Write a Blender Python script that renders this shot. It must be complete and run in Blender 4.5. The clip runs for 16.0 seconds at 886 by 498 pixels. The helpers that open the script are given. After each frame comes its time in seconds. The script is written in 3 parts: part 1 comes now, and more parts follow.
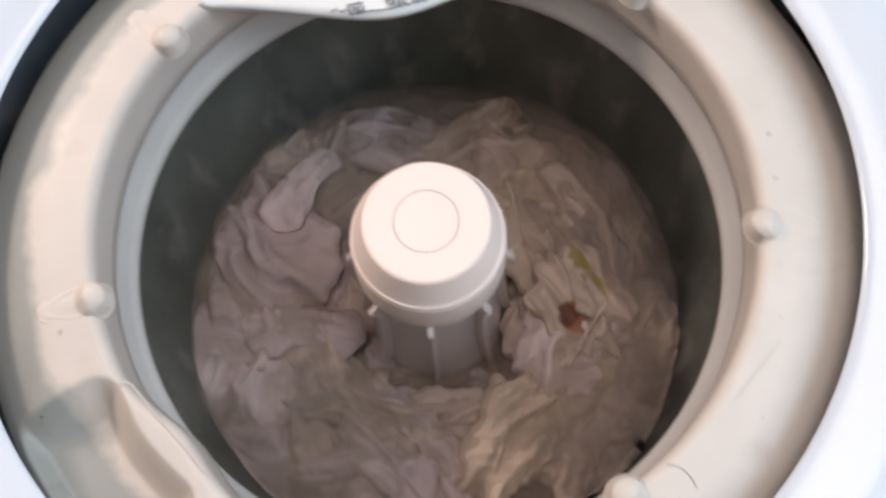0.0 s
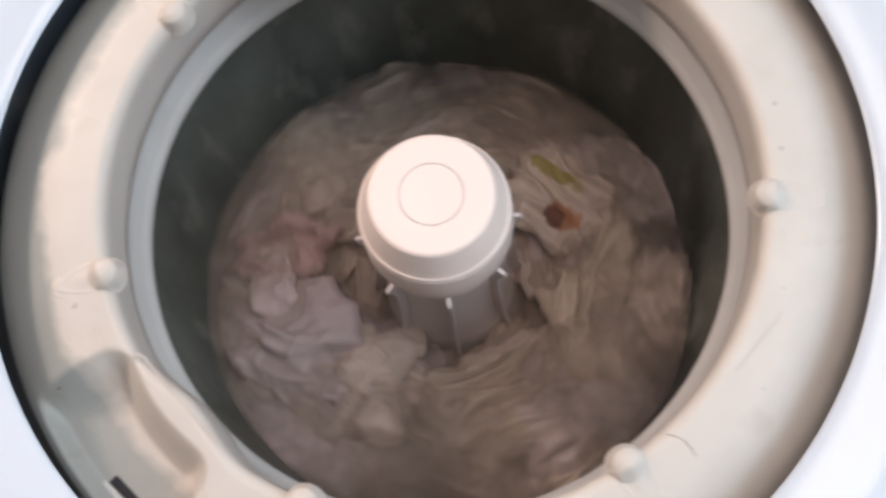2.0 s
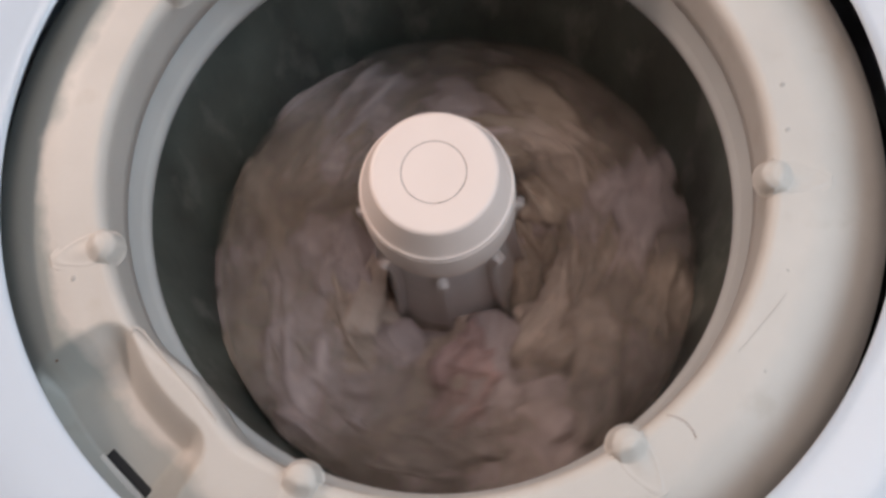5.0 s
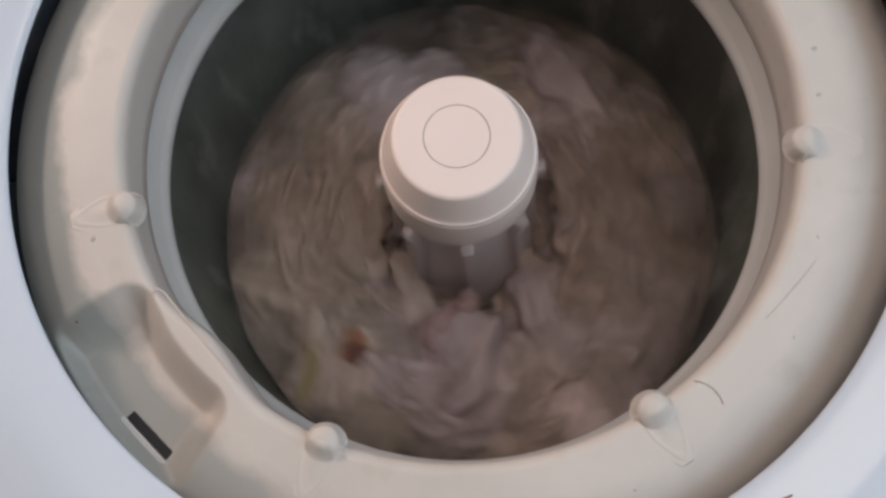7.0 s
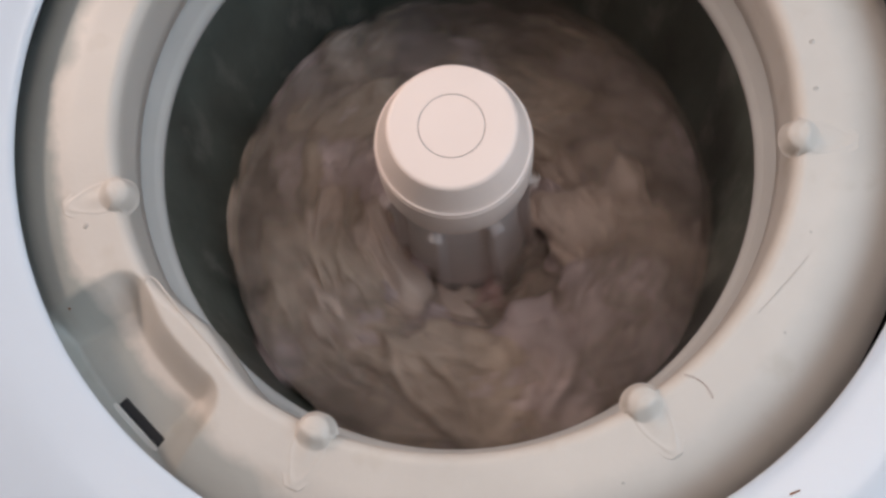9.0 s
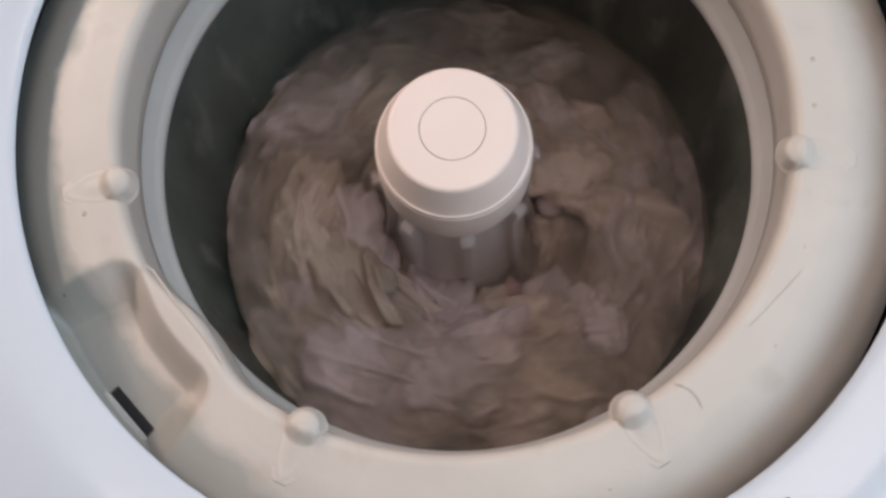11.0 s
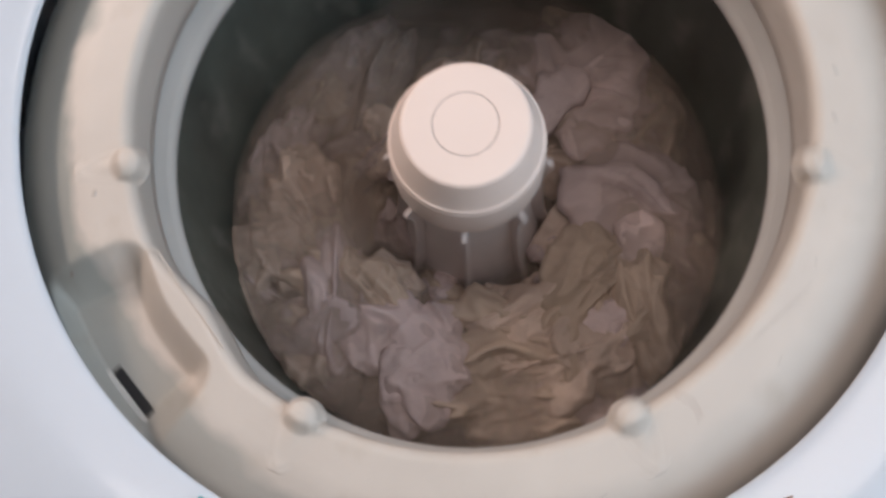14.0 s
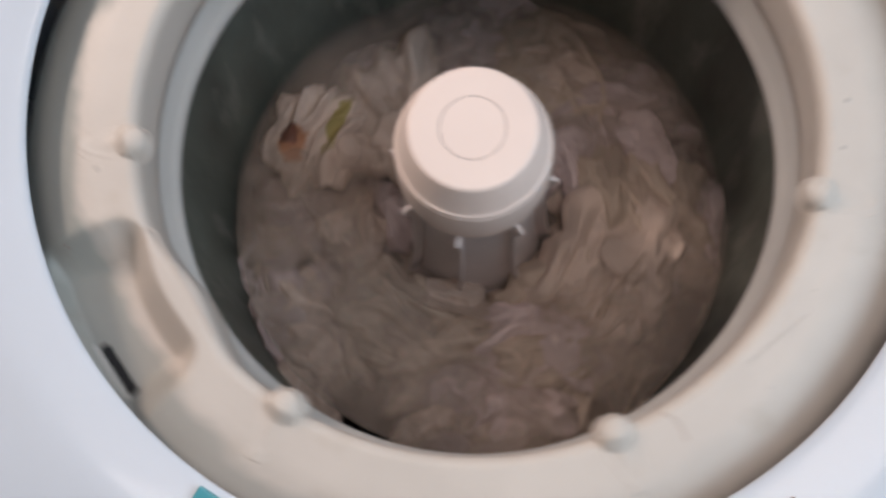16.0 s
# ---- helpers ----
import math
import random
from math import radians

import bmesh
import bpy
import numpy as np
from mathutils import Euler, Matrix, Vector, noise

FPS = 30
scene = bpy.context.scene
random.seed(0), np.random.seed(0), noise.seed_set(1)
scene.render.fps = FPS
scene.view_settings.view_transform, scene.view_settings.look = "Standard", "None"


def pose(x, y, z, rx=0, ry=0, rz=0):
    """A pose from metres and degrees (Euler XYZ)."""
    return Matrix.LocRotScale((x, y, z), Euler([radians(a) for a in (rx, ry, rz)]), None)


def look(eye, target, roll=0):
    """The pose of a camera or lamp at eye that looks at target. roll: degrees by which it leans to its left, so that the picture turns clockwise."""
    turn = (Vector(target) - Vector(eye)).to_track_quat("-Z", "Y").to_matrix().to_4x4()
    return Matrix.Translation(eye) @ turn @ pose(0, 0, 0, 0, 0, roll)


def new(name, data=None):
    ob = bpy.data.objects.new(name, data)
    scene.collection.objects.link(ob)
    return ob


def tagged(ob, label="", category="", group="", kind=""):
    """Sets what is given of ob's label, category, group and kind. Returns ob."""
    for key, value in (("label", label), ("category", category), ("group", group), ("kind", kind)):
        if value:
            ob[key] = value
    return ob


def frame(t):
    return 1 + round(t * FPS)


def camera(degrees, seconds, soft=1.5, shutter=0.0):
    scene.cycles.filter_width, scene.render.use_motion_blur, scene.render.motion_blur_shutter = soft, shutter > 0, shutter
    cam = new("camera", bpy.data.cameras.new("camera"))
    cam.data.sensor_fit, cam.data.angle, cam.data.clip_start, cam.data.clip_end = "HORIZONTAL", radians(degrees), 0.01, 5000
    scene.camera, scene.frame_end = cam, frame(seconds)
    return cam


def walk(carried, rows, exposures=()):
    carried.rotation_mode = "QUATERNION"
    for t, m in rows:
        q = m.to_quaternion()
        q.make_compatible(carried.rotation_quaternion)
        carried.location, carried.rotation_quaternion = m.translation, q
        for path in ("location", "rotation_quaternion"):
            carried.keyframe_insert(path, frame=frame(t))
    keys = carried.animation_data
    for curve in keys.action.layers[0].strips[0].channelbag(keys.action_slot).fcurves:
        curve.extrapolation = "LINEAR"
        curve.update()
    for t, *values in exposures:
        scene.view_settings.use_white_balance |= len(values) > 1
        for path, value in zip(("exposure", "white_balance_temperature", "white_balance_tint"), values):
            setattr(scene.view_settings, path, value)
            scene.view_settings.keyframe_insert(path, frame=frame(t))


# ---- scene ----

# A top-loading washing machine at work, seen from above through its round opening.
Z0 = 0.92            # height of the tub cover's shelf above the floor
CYCLE, DIP = 1.035, 12.85   # seconds per agitator cycle; a moment at which the tub is thrown back

CAMERA_ROWS = [
    (0.0, pose(0.0565, -0.1854, 1.4154, 17.26, 1.54, 7.82)),
    (0.5, pose(0.0577, -0.1828, 1.4206, 16.95, 1.84, 7.70)),
    (1.0, pose(0.0564, -0.1791, 1.4197, 16.04, 2.27, 7.71)),
    (1.5, pose(0.0566, -0.1823, 1.4165, 16.60, 1.98, 7.89)),
    (2.0, pose(0.0596, -0.1819, 1.4180, 15.84, 2.83, 7.46)),
    (2.5, pose(0.0574, -0.1851, 1.4170, 16.08, 3.06, 7.86)),
    (3.0, pose(0.0563, -0.1850, 1.4118, 15.47, 3.19, 7.84)),
    (3.5, pose(0.0541, -0.1877, 1.4113, 15.01, 2.79, 8.17)),
    (4.0, pose(0.0539, -0.1876, 1.4161, 15.04, 2.82, 8.12)),
    (6.5, pose(0.0562, -0.1948, 1.4064, 13.61, 3.86, 7.98)),
    (7.0, pose(0.0535, -0.1982, 1.4058, 13.24, 3.68, 8.38)),
    (7.5, pose(0.0564, -0.1978, 1.4039, 13.21, 4.31, 8.04)),
    (8.0, pose(0.0523, -0.1993, 1.4027, 12.67, 3.88, 8.55)),
    (8.5, pose(0.0535, -0.1983, 1.4069, 13.01, 4.02, 8.41)),
    (9.0, pose(0.0505, -0.1966, 1.4042, 12.51, 3.82, 8.78)),
    (11.5, pose(0.0420, -0.1997, 1.4079, 12.75, 2.41, 10.33)),
    (12.0, pose(0.0407, -0.1953, 1.4040, 11.57, 2.86, 10.48)),
    (12.5, pose(0.0390, -0.1975, 1.4075, 12.12, 2.08, 10.87)),
    (13.0, pose(0.0422, -0.1960, 1.4068, 11.99, 2.82, 10.64)),
    (13.5, pose(0.0449, -0.1990, 1.4066, 12.29, 2.66, 10.55)),
    (14.0, pose(0.0444, -0.1952, 1.4058, 11.94, 2.96, 10.71)),
    (14.5, pose(0.0445, -0.1951, 1.4012, 11.38, 2.84, 10.84)),
    (15.0, pose(0.0433, -0.1947, 1.4044, 11.77, 2.99, 11.20)),
    (15.5, pose(0.0439, -0.1965, 1.4020, 11.73, 2.84, 11.25)),
    (16.0, pose(0.0418, -0.1998, 1.4046, 12.12, 2.71, 11.80)),
]

cam = camera(57.54, 16.0, soft=2.8, shutter=1.0)
walk(cam, CAMERA_ROWS, [(0, 0.38), (2.5, 0.34), (3.5, 0.27), (4.2, 0.20), (6.4, -0.36), (7.0, -0.23), (8.0, -0.10), (9.0, -0.05), (11.5, -0.03), (16.0, 0.0)])

# ---- light ----
world = bpy.data.worlds.new("world")
scene.world = world
world.use_nodes = True
wn, wl = world.node_tree.nodes, world.node_tree.links
sky = wn.new("ShaderNodeTexSky")
sky.sky_type, sky.sun_disc = "NISHITA", False
sky.sun_elevation, sky.sun_rotation = radians(38), radians(70)
wn["Background"].inputs["Strength"].default_value = 0.1
wl.new(sky.outputs[0], wn["Background"].inputs["Color"])


def area_lamp(name, eye, target, w, h, watts, colour):
    data = bpy.data.lights.new(name, "AREA")
    data.shape, data.size, data.size_y, data.energy, data.color = "RECTANGLE", w, h, watts, colour
    ob = new(name, data)
    ob.matrix_world = look(eye, target)
    return ob


area_lamp("ceiling_light", (0.06, 0.08, 2.36), (0.0, 0.0, 0.9), 0.8, 0.8, 6.9, (1.0, 0.86, 0.80))
area_lamp("wall_lamp", (-1.12, 0.54, 1.72), (0.0, 0.0, 0.9), 0.22, 0.22, 10.0, (1.0, 0.80, 0.70))
area_lamp("window_light_east", (1.24, -0.1, 1.95), (0.0, 0.0, 0.95), 1.1, 1.1, 13.2, (0.60, 0.81, 1.0))
area_lamp("window_light_north", (-0.65, 0.575, 1.68), (-0.10, 0.0, 0.95), 0.9, 0.9, 0.7, (0.36, 0.62, 1.0))


# ---- materials ----
def material(name, colour, rough=0.5, metal=0.0, vary=0.12, scale=6.0, bump=0.05, bump_scale=60.0, stain=None, stain_scale=9.0,
             stain_at=0.62, stretch=(1, 1, 1), coat=0.0, per_object=0.0, spec=0.5):
    m = bpy.data.materials.new(name)
    m.use_nodes = True
    n, l = m.node_tree.nodes, m.node_tree.links
    b = n["Principled BSDF"]
    b.inputs["Roughness"].default_value, b.inputs["Metallic"].default_value = rough, metal
    b.inputs["Coat Weight"].default_value = coat
    b.inputs["Specular IOR Level"].default_value = spec
    co = n.new("ShaderNodeTexCoord")
    mp = n.new("ShaderNodeMapping")
    mp.inputs["Scale"].default_value = stretch
    l.new(co.outputs["Object"], mp.inputs["Vector"])
    t1 = n.new("ShaderNodeTexNoise")
    t1.inputs["Scale"].default_value, t1.inputs["Detail"].default_value = scale, 5
    l.new(mp.outputs[0], t1.inputs["Vector"])
    ramp = n.new("ShaderNodeMapRange")
    ramp.inputs["From Min"].default_value, ramp.inputs["From Max"].default_value = 0.3, 0.7
    ramp.inputs["To Min"].default_value, ramp.inputs["To Max"].default_value = 1 - vary, 1 + vary * 0.4
    l.new(t1.outputs["Fac"], ramp.inputs["Value"])
    mul = n.new("ShaderNodeMix")
    mul.data_type, mul.blend_type = "RGBA", "MULTIPLY"
    mul.inputs["Factor"].default_value = 1.0
    mul.inputs["A"].default_value = (*colour, 1)
    l.new(ramp.outputs[0], mul.inputs["B"])
    out = mul.outputs["Result"]
    if per_object:
        info = n.new("ShaderNodeObjectInfo")
        hsv = n.new("ShaderNodeHueSaturation")
        r2 = n.new("ShaderNodeMapRange")
        r2.inputs["To Min"].default_value, r2.inputs["To Max"].default_value = 1 - per_object, 1 + per_object
        l.new(info.outputs["Random"], r2.inputs["Value"])
        l.new(r2.outputs[0], hsv.inputs["Value"])
        l.new(out, hsv.inputs["Color"])
        out = hsv.outputs["Color"]
    if stain:
        t2 = n.new("ShaderNodeTexNoise")
        t2.inputs["Scale"].default_value, t2.inputs["Detail"].default_value = stain_scale, 8
        l.new(mp.outputs[0], t2.inputs["Vector"])
        r3 = n.new("ShaderNodeMapRange")
        r3.inputs["From Min"].default_value, r3.inputs["From Max"].default_value = stain_at, stain_at + 0.12
        r3.inputs["To Max"].default_value = 0.6
        l.new(t2.outputs["Fac"], r3.inputs["Value"])
        mx = n.new("ShaderNodeMix")
        mx.data_type = "RGBA"
        l.new(r3.outputs[0], mx.inputs["Factor"])
        l.new(out, mx.inputs["A"])
        mx.inputs["B"].default_value = (*stain, 1)
        out = mx.outputs["Result"]
    l.new(out, b.inputs["Base Color"])
    if bump:
        t3 = n.new("ShaderNodeTexNoise")
        t3.inputs["Scale"].default_value, t3.inputs["Detail"].default_value = bump_scale, 4
        l.new(mp.outputs[0], t3.inputs["Vector"])
        bp = n.new("ShaderNodeBump")
        bp.inputs["Strength"].default_value, bp.inputs["Distance"].default_value = bump, 0.004
        l.new(t3.outputs["Fac"], bp.inputs["Height"])
        l.new(bp.outputs[0], b.inputs["Normal"])
    return m


M_ENAMEL = material("white_enamel", (0.685, 0.725, 0.785), 0.22, vary=0.04, scale=4, bump=0.02, bump_scale=40, coat=0.4)
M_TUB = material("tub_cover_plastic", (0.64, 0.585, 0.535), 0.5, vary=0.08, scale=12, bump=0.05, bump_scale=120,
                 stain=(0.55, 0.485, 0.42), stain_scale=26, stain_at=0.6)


def add_scale_and_shade(m, inner, outer, radius):
    """Limescale's ragged edge round the shelf: cleaner plastic inside, shade painted into colour outside."""
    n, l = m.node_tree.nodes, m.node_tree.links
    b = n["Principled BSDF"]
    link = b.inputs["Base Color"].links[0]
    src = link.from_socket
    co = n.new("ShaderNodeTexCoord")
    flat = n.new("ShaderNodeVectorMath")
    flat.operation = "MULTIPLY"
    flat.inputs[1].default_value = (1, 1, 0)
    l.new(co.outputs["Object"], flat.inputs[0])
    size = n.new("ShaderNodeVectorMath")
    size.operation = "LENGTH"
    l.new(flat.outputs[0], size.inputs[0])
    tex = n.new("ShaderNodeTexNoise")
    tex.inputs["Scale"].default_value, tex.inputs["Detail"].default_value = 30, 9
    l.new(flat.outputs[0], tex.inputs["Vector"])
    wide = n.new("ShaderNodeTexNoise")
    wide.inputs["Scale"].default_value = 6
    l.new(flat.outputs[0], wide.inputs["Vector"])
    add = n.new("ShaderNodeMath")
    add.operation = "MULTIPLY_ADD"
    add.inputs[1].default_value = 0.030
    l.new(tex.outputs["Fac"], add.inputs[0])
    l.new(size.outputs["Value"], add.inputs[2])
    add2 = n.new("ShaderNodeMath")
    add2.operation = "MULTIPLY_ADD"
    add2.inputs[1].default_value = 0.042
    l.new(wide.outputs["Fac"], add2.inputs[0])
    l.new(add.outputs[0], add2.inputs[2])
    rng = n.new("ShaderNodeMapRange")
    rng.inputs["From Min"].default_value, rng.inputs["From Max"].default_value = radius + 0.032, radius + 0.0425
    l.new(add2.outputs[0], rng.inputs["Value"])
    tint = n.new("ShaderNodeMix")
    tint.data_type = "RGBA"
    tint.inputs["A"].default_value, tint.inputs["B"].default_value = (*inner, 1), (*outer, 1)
    # the painted shade is strong on the ring's -x side and weak opposite
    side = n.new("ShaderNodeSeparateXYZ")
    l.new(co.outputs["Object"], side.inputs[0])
    shade_amount = n.new("ShaderNodeMapRange")
    shade_amount.inputs["From Min"].default_value, shade_amount.inputs["From Max"].default_value = -0.22, 0.12
    shade_amount.inputs["To Min"].default_value, shade_amount.inputs["To Max"].default_value = 1.0, 0.12
    l.new(side.outputs["X"], shade_amount.inputs["Value"])
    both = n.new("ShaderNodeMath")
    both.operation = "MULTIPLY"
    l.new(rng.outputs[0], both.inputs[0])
    l.new(shade_amount.outputs[0], both.inputs[1])
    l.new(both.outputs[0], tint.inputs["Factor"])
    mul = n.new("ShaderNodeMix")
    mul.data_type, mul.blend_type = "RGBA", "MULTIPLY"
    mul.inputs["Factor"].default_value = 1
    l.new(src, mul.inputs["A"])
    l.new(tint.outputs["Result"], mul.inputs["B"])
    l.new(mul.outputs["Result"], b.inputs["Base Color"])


# the second tint darkens the outer band: shade put into the colour
add_scale_and_shade(M_TUB, (1.04, 1.01, 0.98), (0.55, 0.60, 0.60), 0.253)
M_RING = material("balance_ring_plastic", (0.60, 0.57, 0.535), 0.33, vary=0.08, scale=14, bump=0.03)
M_FLANGE = material("grey_flange_plastic", (0.13, 0.135, 0.14), 0.5, vary=0.15, scale=10)
M_SPECK = material("limescale_speck", (0.55, 0.49, 0.44), 0.7, vary=0.2, scale=200)
M_CAP = material("cap_plastic", (0.91, 0.745, 0.665), 0.42, vary=0.03, scale=18, bump=0.02)
M_AGIT = material("agitator_plastic", (0.80, 0.70, 0.675), 0.42, vary=0.10, scale=14, bump=0.04)
M_GROOVE = material("groove_shadow_line", (0.18, 0.14, 0.13), 0.6, vary=0.05)
M_BASKET = material("dark_porcelain_basket", (0.102, 0.114, 0.096), 0.38, vary=0.45, scale=9, bump=0.5, bump_scale=16,
                    stretch=(2.4, 2.4, 0.9), stain=(0.23, 0.225, 0.195), stain_scale=11, stain_at=0.54)
M_BLACK = material("black_slot", (0.012, 0.012, 0.014), 0.6, vary=0.1)
M_DARK = material("dark_inside", (0.03, 0.03, 0.035), 0.7, vary=0.2)
M_LABEL = material("white_spout_plastic", (0.78, 0.79, 0.78), 0.3, vary=0.04, scale=10, bump=0.02)
M_INK = material("grey_ink", (0.10, 0.11, 0.13), 0.5, vary=0.05)
M_TEAL = material("teal_plastic", (0.08, 0.36, 0.42), 0.35, vary=0.1)
M_RUST = material("rust", (0.22, 0.09, 0.04), 0.8, vary=0.4, scale=200)
M_WATER = material("murky_wash_water", (0.25, 0.20, 0.17), 0.42, vary=0.3, scale=10, bump=0.3, bump_scale=25)
M_WALL = material("wall_paint", (0.50, 0.49, 0.47), 0.7, vary=0.06, scale=2)
M_FLOOR = material("floor_tile", (0.35, 0.33, 0.31), 0.5, vary=0.15, scale=3)


def murk(name, colour, thin, thick):
    """Cloudy water, one thin sheet of it: part of the light goes through, part is scattered back."""
    m = material(name, colour, 0.45, vary=0.25, scale=9, bump=0.10, bump_scale=30, spec=0.2)
    n, l = m.node_tree.nodes, m.node_tree.links
    clear, mix = n.new("ShaderNodeBsdfTransparent"), n.new("ShaderNodeMixShader")
    tex, rng = n.new("ShaderNodeTexNoise"), n.new("ShaderNodeMapRange")
    tex.inputs["Scale"].default_value, tex.inputs["Detail"].default_value, tex.inputs["Distortion"].default_value = 16, 4, 1.2
    rng.inputs["From Min"].default_value, rng.inputs["From Max"].default_value = 0.3, 0.7
    rng.inputs["To Min"].default_value, rng.inputs["To Max"].default_value = thin, thick
    l.new(n["Texture Coordinate"].outputs["Object"], tex.inputs["Vector"])
    l.new(tex.outputs["Fac"], rng.inputs["Value"])
    l.new(rng.outputs[0], mix.inputs["Fac"])
    l.new(clear.outputs[0], mix.inputs[1])
    l.new(n["Principled BSDF"].outputs[0], mix.inputs[2])
    l.new(mix.outputs[0], n["Material Output"].inputs["Surface"])
    return m


M_MURK = murk("cloudy_wash_water", (0.44, 0.34, 0.28), 0.06, 0.32)


def cloth(name, colour):
    return material(name, colour, 0.62, vary=0.22, scale=14, bump=0.22, bump_scale=90, per_object=0.14,
                    stain=tuple(c * 0.72 for c in colour), stain_scale=22, stain_at=0.58, spec=0.25)


M_CREAM = cloth("wet_cream_cotton", (0.58, 0.455, 0.385))
M_BEIGE = cloth("wet_beige_cotton", (0.53, 0.415, 0.335))
M_LILAC = cloth("wet_grey_lilac_cotton", (0.57, 0.455, 0.44))
M_GREY = cloth("wet_grey_cotton", (0.39, 0.315, 0.285))
M_PINK = cloth("wet_dusty_pink_cotton", (0.55, 0.37, 0.345))
M_PRINT = cloth("printed_cream_cotton", (0.58, 0.455, 0.385))


def add_print(m, colour, at, size, ragged):
    """A dyed patch with an uneven edge: colour within a stretched distance of a spot on the cloth."""
    n, l = m.node_tree.nodes, m.node_tree.links
    b = n["Principled BSDF"]
    src = b.inputs["Base Color"].links[0].from_socket
    co = n["Texture Coordinate"].outputs["Object"]
    tex, warp = n.new("ShaderNodeTexNoise"), n.new("ShaderNodeVectorMath")
    tex.inputs["Scale"].default_value, tex.inputs["Detail"].default_value = 55, 3
    l.new(co, tex.inputs["Vector"])
    warp.operation = "MULTIPLY_ADD"
    warp.inputs[1].default_value = (ragged, ragged, 0)
    l.new(tex.outputs["Color"], warp.inputs[0])
    l.new(co, warp.inputs[2])
    near, scale_by, size_of = n.new("ShaderNodeVectorMath"), n.new("ShaderNodeVectorMath"), n.new("ShaderNodeVectorMath")
    near.operation, scale_by.operation, size_of.operation = "SUBTRACT", "MULTIPLY", "LENGTH"
    near.inputs[1].default_value = (at[0] + ragged / 2, at[1] + ragged / 2, 0)
    scale_by.inputs[1].default_value = (1 / size[0], 1 / size[1], 0)
    l.new(warp.outputs[0], near.inputs[0])
    l.new(near.outputs[0], scale_by.inputs[0])
    l.new(scale_by.outputs[0], size_of.inputs[0])
    rng, mix = n.new("ShaderNodeMapRange"), n.new("ShaderNodeMix")
    rng.inputs["From Min"].default_value, rng.inputs["From Max"].default_value = 1.0, 0.7
    rng.inputs["To Max"].default_value = 0.85
    l.new(size_of.outputs["Value"], rng.inputs["Value"])
    mix.data_type = "RGBA"
    mix.inputs["B"].default_value = (*colour, 1)
    l.new(rng.outputs[0], mix.inputs["Factor"])
    l.new(src, mix.inputs["A"])
    l.new(mix.outputs["Result"], b.inputs["Base Color"])


add_print(M_PRINT, (0.27, 0.215, 0.05), (-0.020, -0.014), (0.010, 0.036), 0.030)
add_print(M_PRINT, (0.36, 0.15, 0.07), (0.012, 0.020), (0.016, 0.020), 0.024)
add_print(M_PRINT, (0.13, 0.055, 0.045), (0.018, 0.012), (0.010, 0.013), 0.024)


# ---- mesh helpers ----
def mesh_object(name, verts, faces, mat, parent=None, label="", smooth=True):
    me = bpy.data.meshes.new(name)
    me.from_pydata(verts, [], faces)
    me.validate()
    bm = bmesh.new()
    bm.from_mesh(me)
    bmesh.ops.recalc_face_normals(bm, faces=bm.faces)
    bm.to_mesh(me)
    bm.free()
    me.materials.append(mat)
    if smooth:
        me.polygons.foreach_set("use_smooth", [True] * len(me.polygons))
    ob = new(name, me)
    if parent:
        ob.parent = parent
    if label:
        tagged(ob, label)
    return ob


def part(name, bm, mat, parent, label="", smooth=False):
    me = bpy.data.meshes.new(name)
    bm.to_mesh(me)
    bm.free()
    me.materials.append(mat)
    if smooth:
        me.polygons.foreach_set("use_smooth", [True] * len(me.polygons))
    ob = new(name, me)
    ob.parent = parent
    if label:
        tagged(ob, label)
    return ob


def lathe(name, profile, mat, parent=None, label="", steps=160, start=0.0, end=360.0):
    """A turned shape from (radius, height) points, round z, or an arc of it."""
    full = abs(end - start - 360) < 1e-6
    count = steps if full else steps + 1
    verts, faces, k = [], [], len(profile)
    for i in range(count):
        a = radians(start + (end - start) * i / steps)
        verts += [(r * math.cos(a), r * math.sin(a), z) for r, z in profile]
    for i in range(steps):
        j = (i + 1) % count
        for p in range(k - 1):
            faces.append((i * k + p, j * k + p, j * k + p + 1, i * k + p + 1))
    return mesh_object(name, verts, faces, mat, parent, label)


def box(bm, size, m, bevel=0.0):
    made = bmesh.ops.create_cube(bm, size=1.0, matrix=m @ Matrix.Diagonal((*size, 1)))
    if bevel:
        edges = list({e for v in made["verts"] for e in v.link_edges})
        bmesh.ops.bevel(bm, geom=edges, offset=bevel, segments=2, affect="EDGES", profile=0.6)


def step(x):
    x = min(1.0, max(0.0, x))
    return x * x * (3 - 2 * x)


def polar(r, a, z=0.0):
    return Vector((r * math.cos(radians(a)), r * math.sin(radians(a)), z))


# ---- the room, plain, to close the place ----
def slab(name, size, at, mat, hole=None):
    bm = bmesh.new()
    if not hole:
        box(bm, size, pose(*at))
    else:
        # a wall across x with an opening: y0, y1, z0, z1
        y0, y1, z0, z1 = hole
        (tx, ty, tz), (cx, cy, cz) = size, at
        lo, hi, bot, top = cy - ty / 2, cy + ty / 2, cz - tz / 2, cz + tz / 2
        for a, b, c, d in ((lo, y0, bot, top), (y1, hi, bot, top), (y0, y1, bot, z0), (y0, y1, z1, top)):
            box(bm, (tx, b - a, d - c), pose(cx, (a + b) / 2, (c + d) / 2))
    me = bpy.data.meshes.new(name)
    bm.to_mesh(me)
    bm.free()
    me.materials.append(mat)
    return tagged(new(name, me), kind="structure")


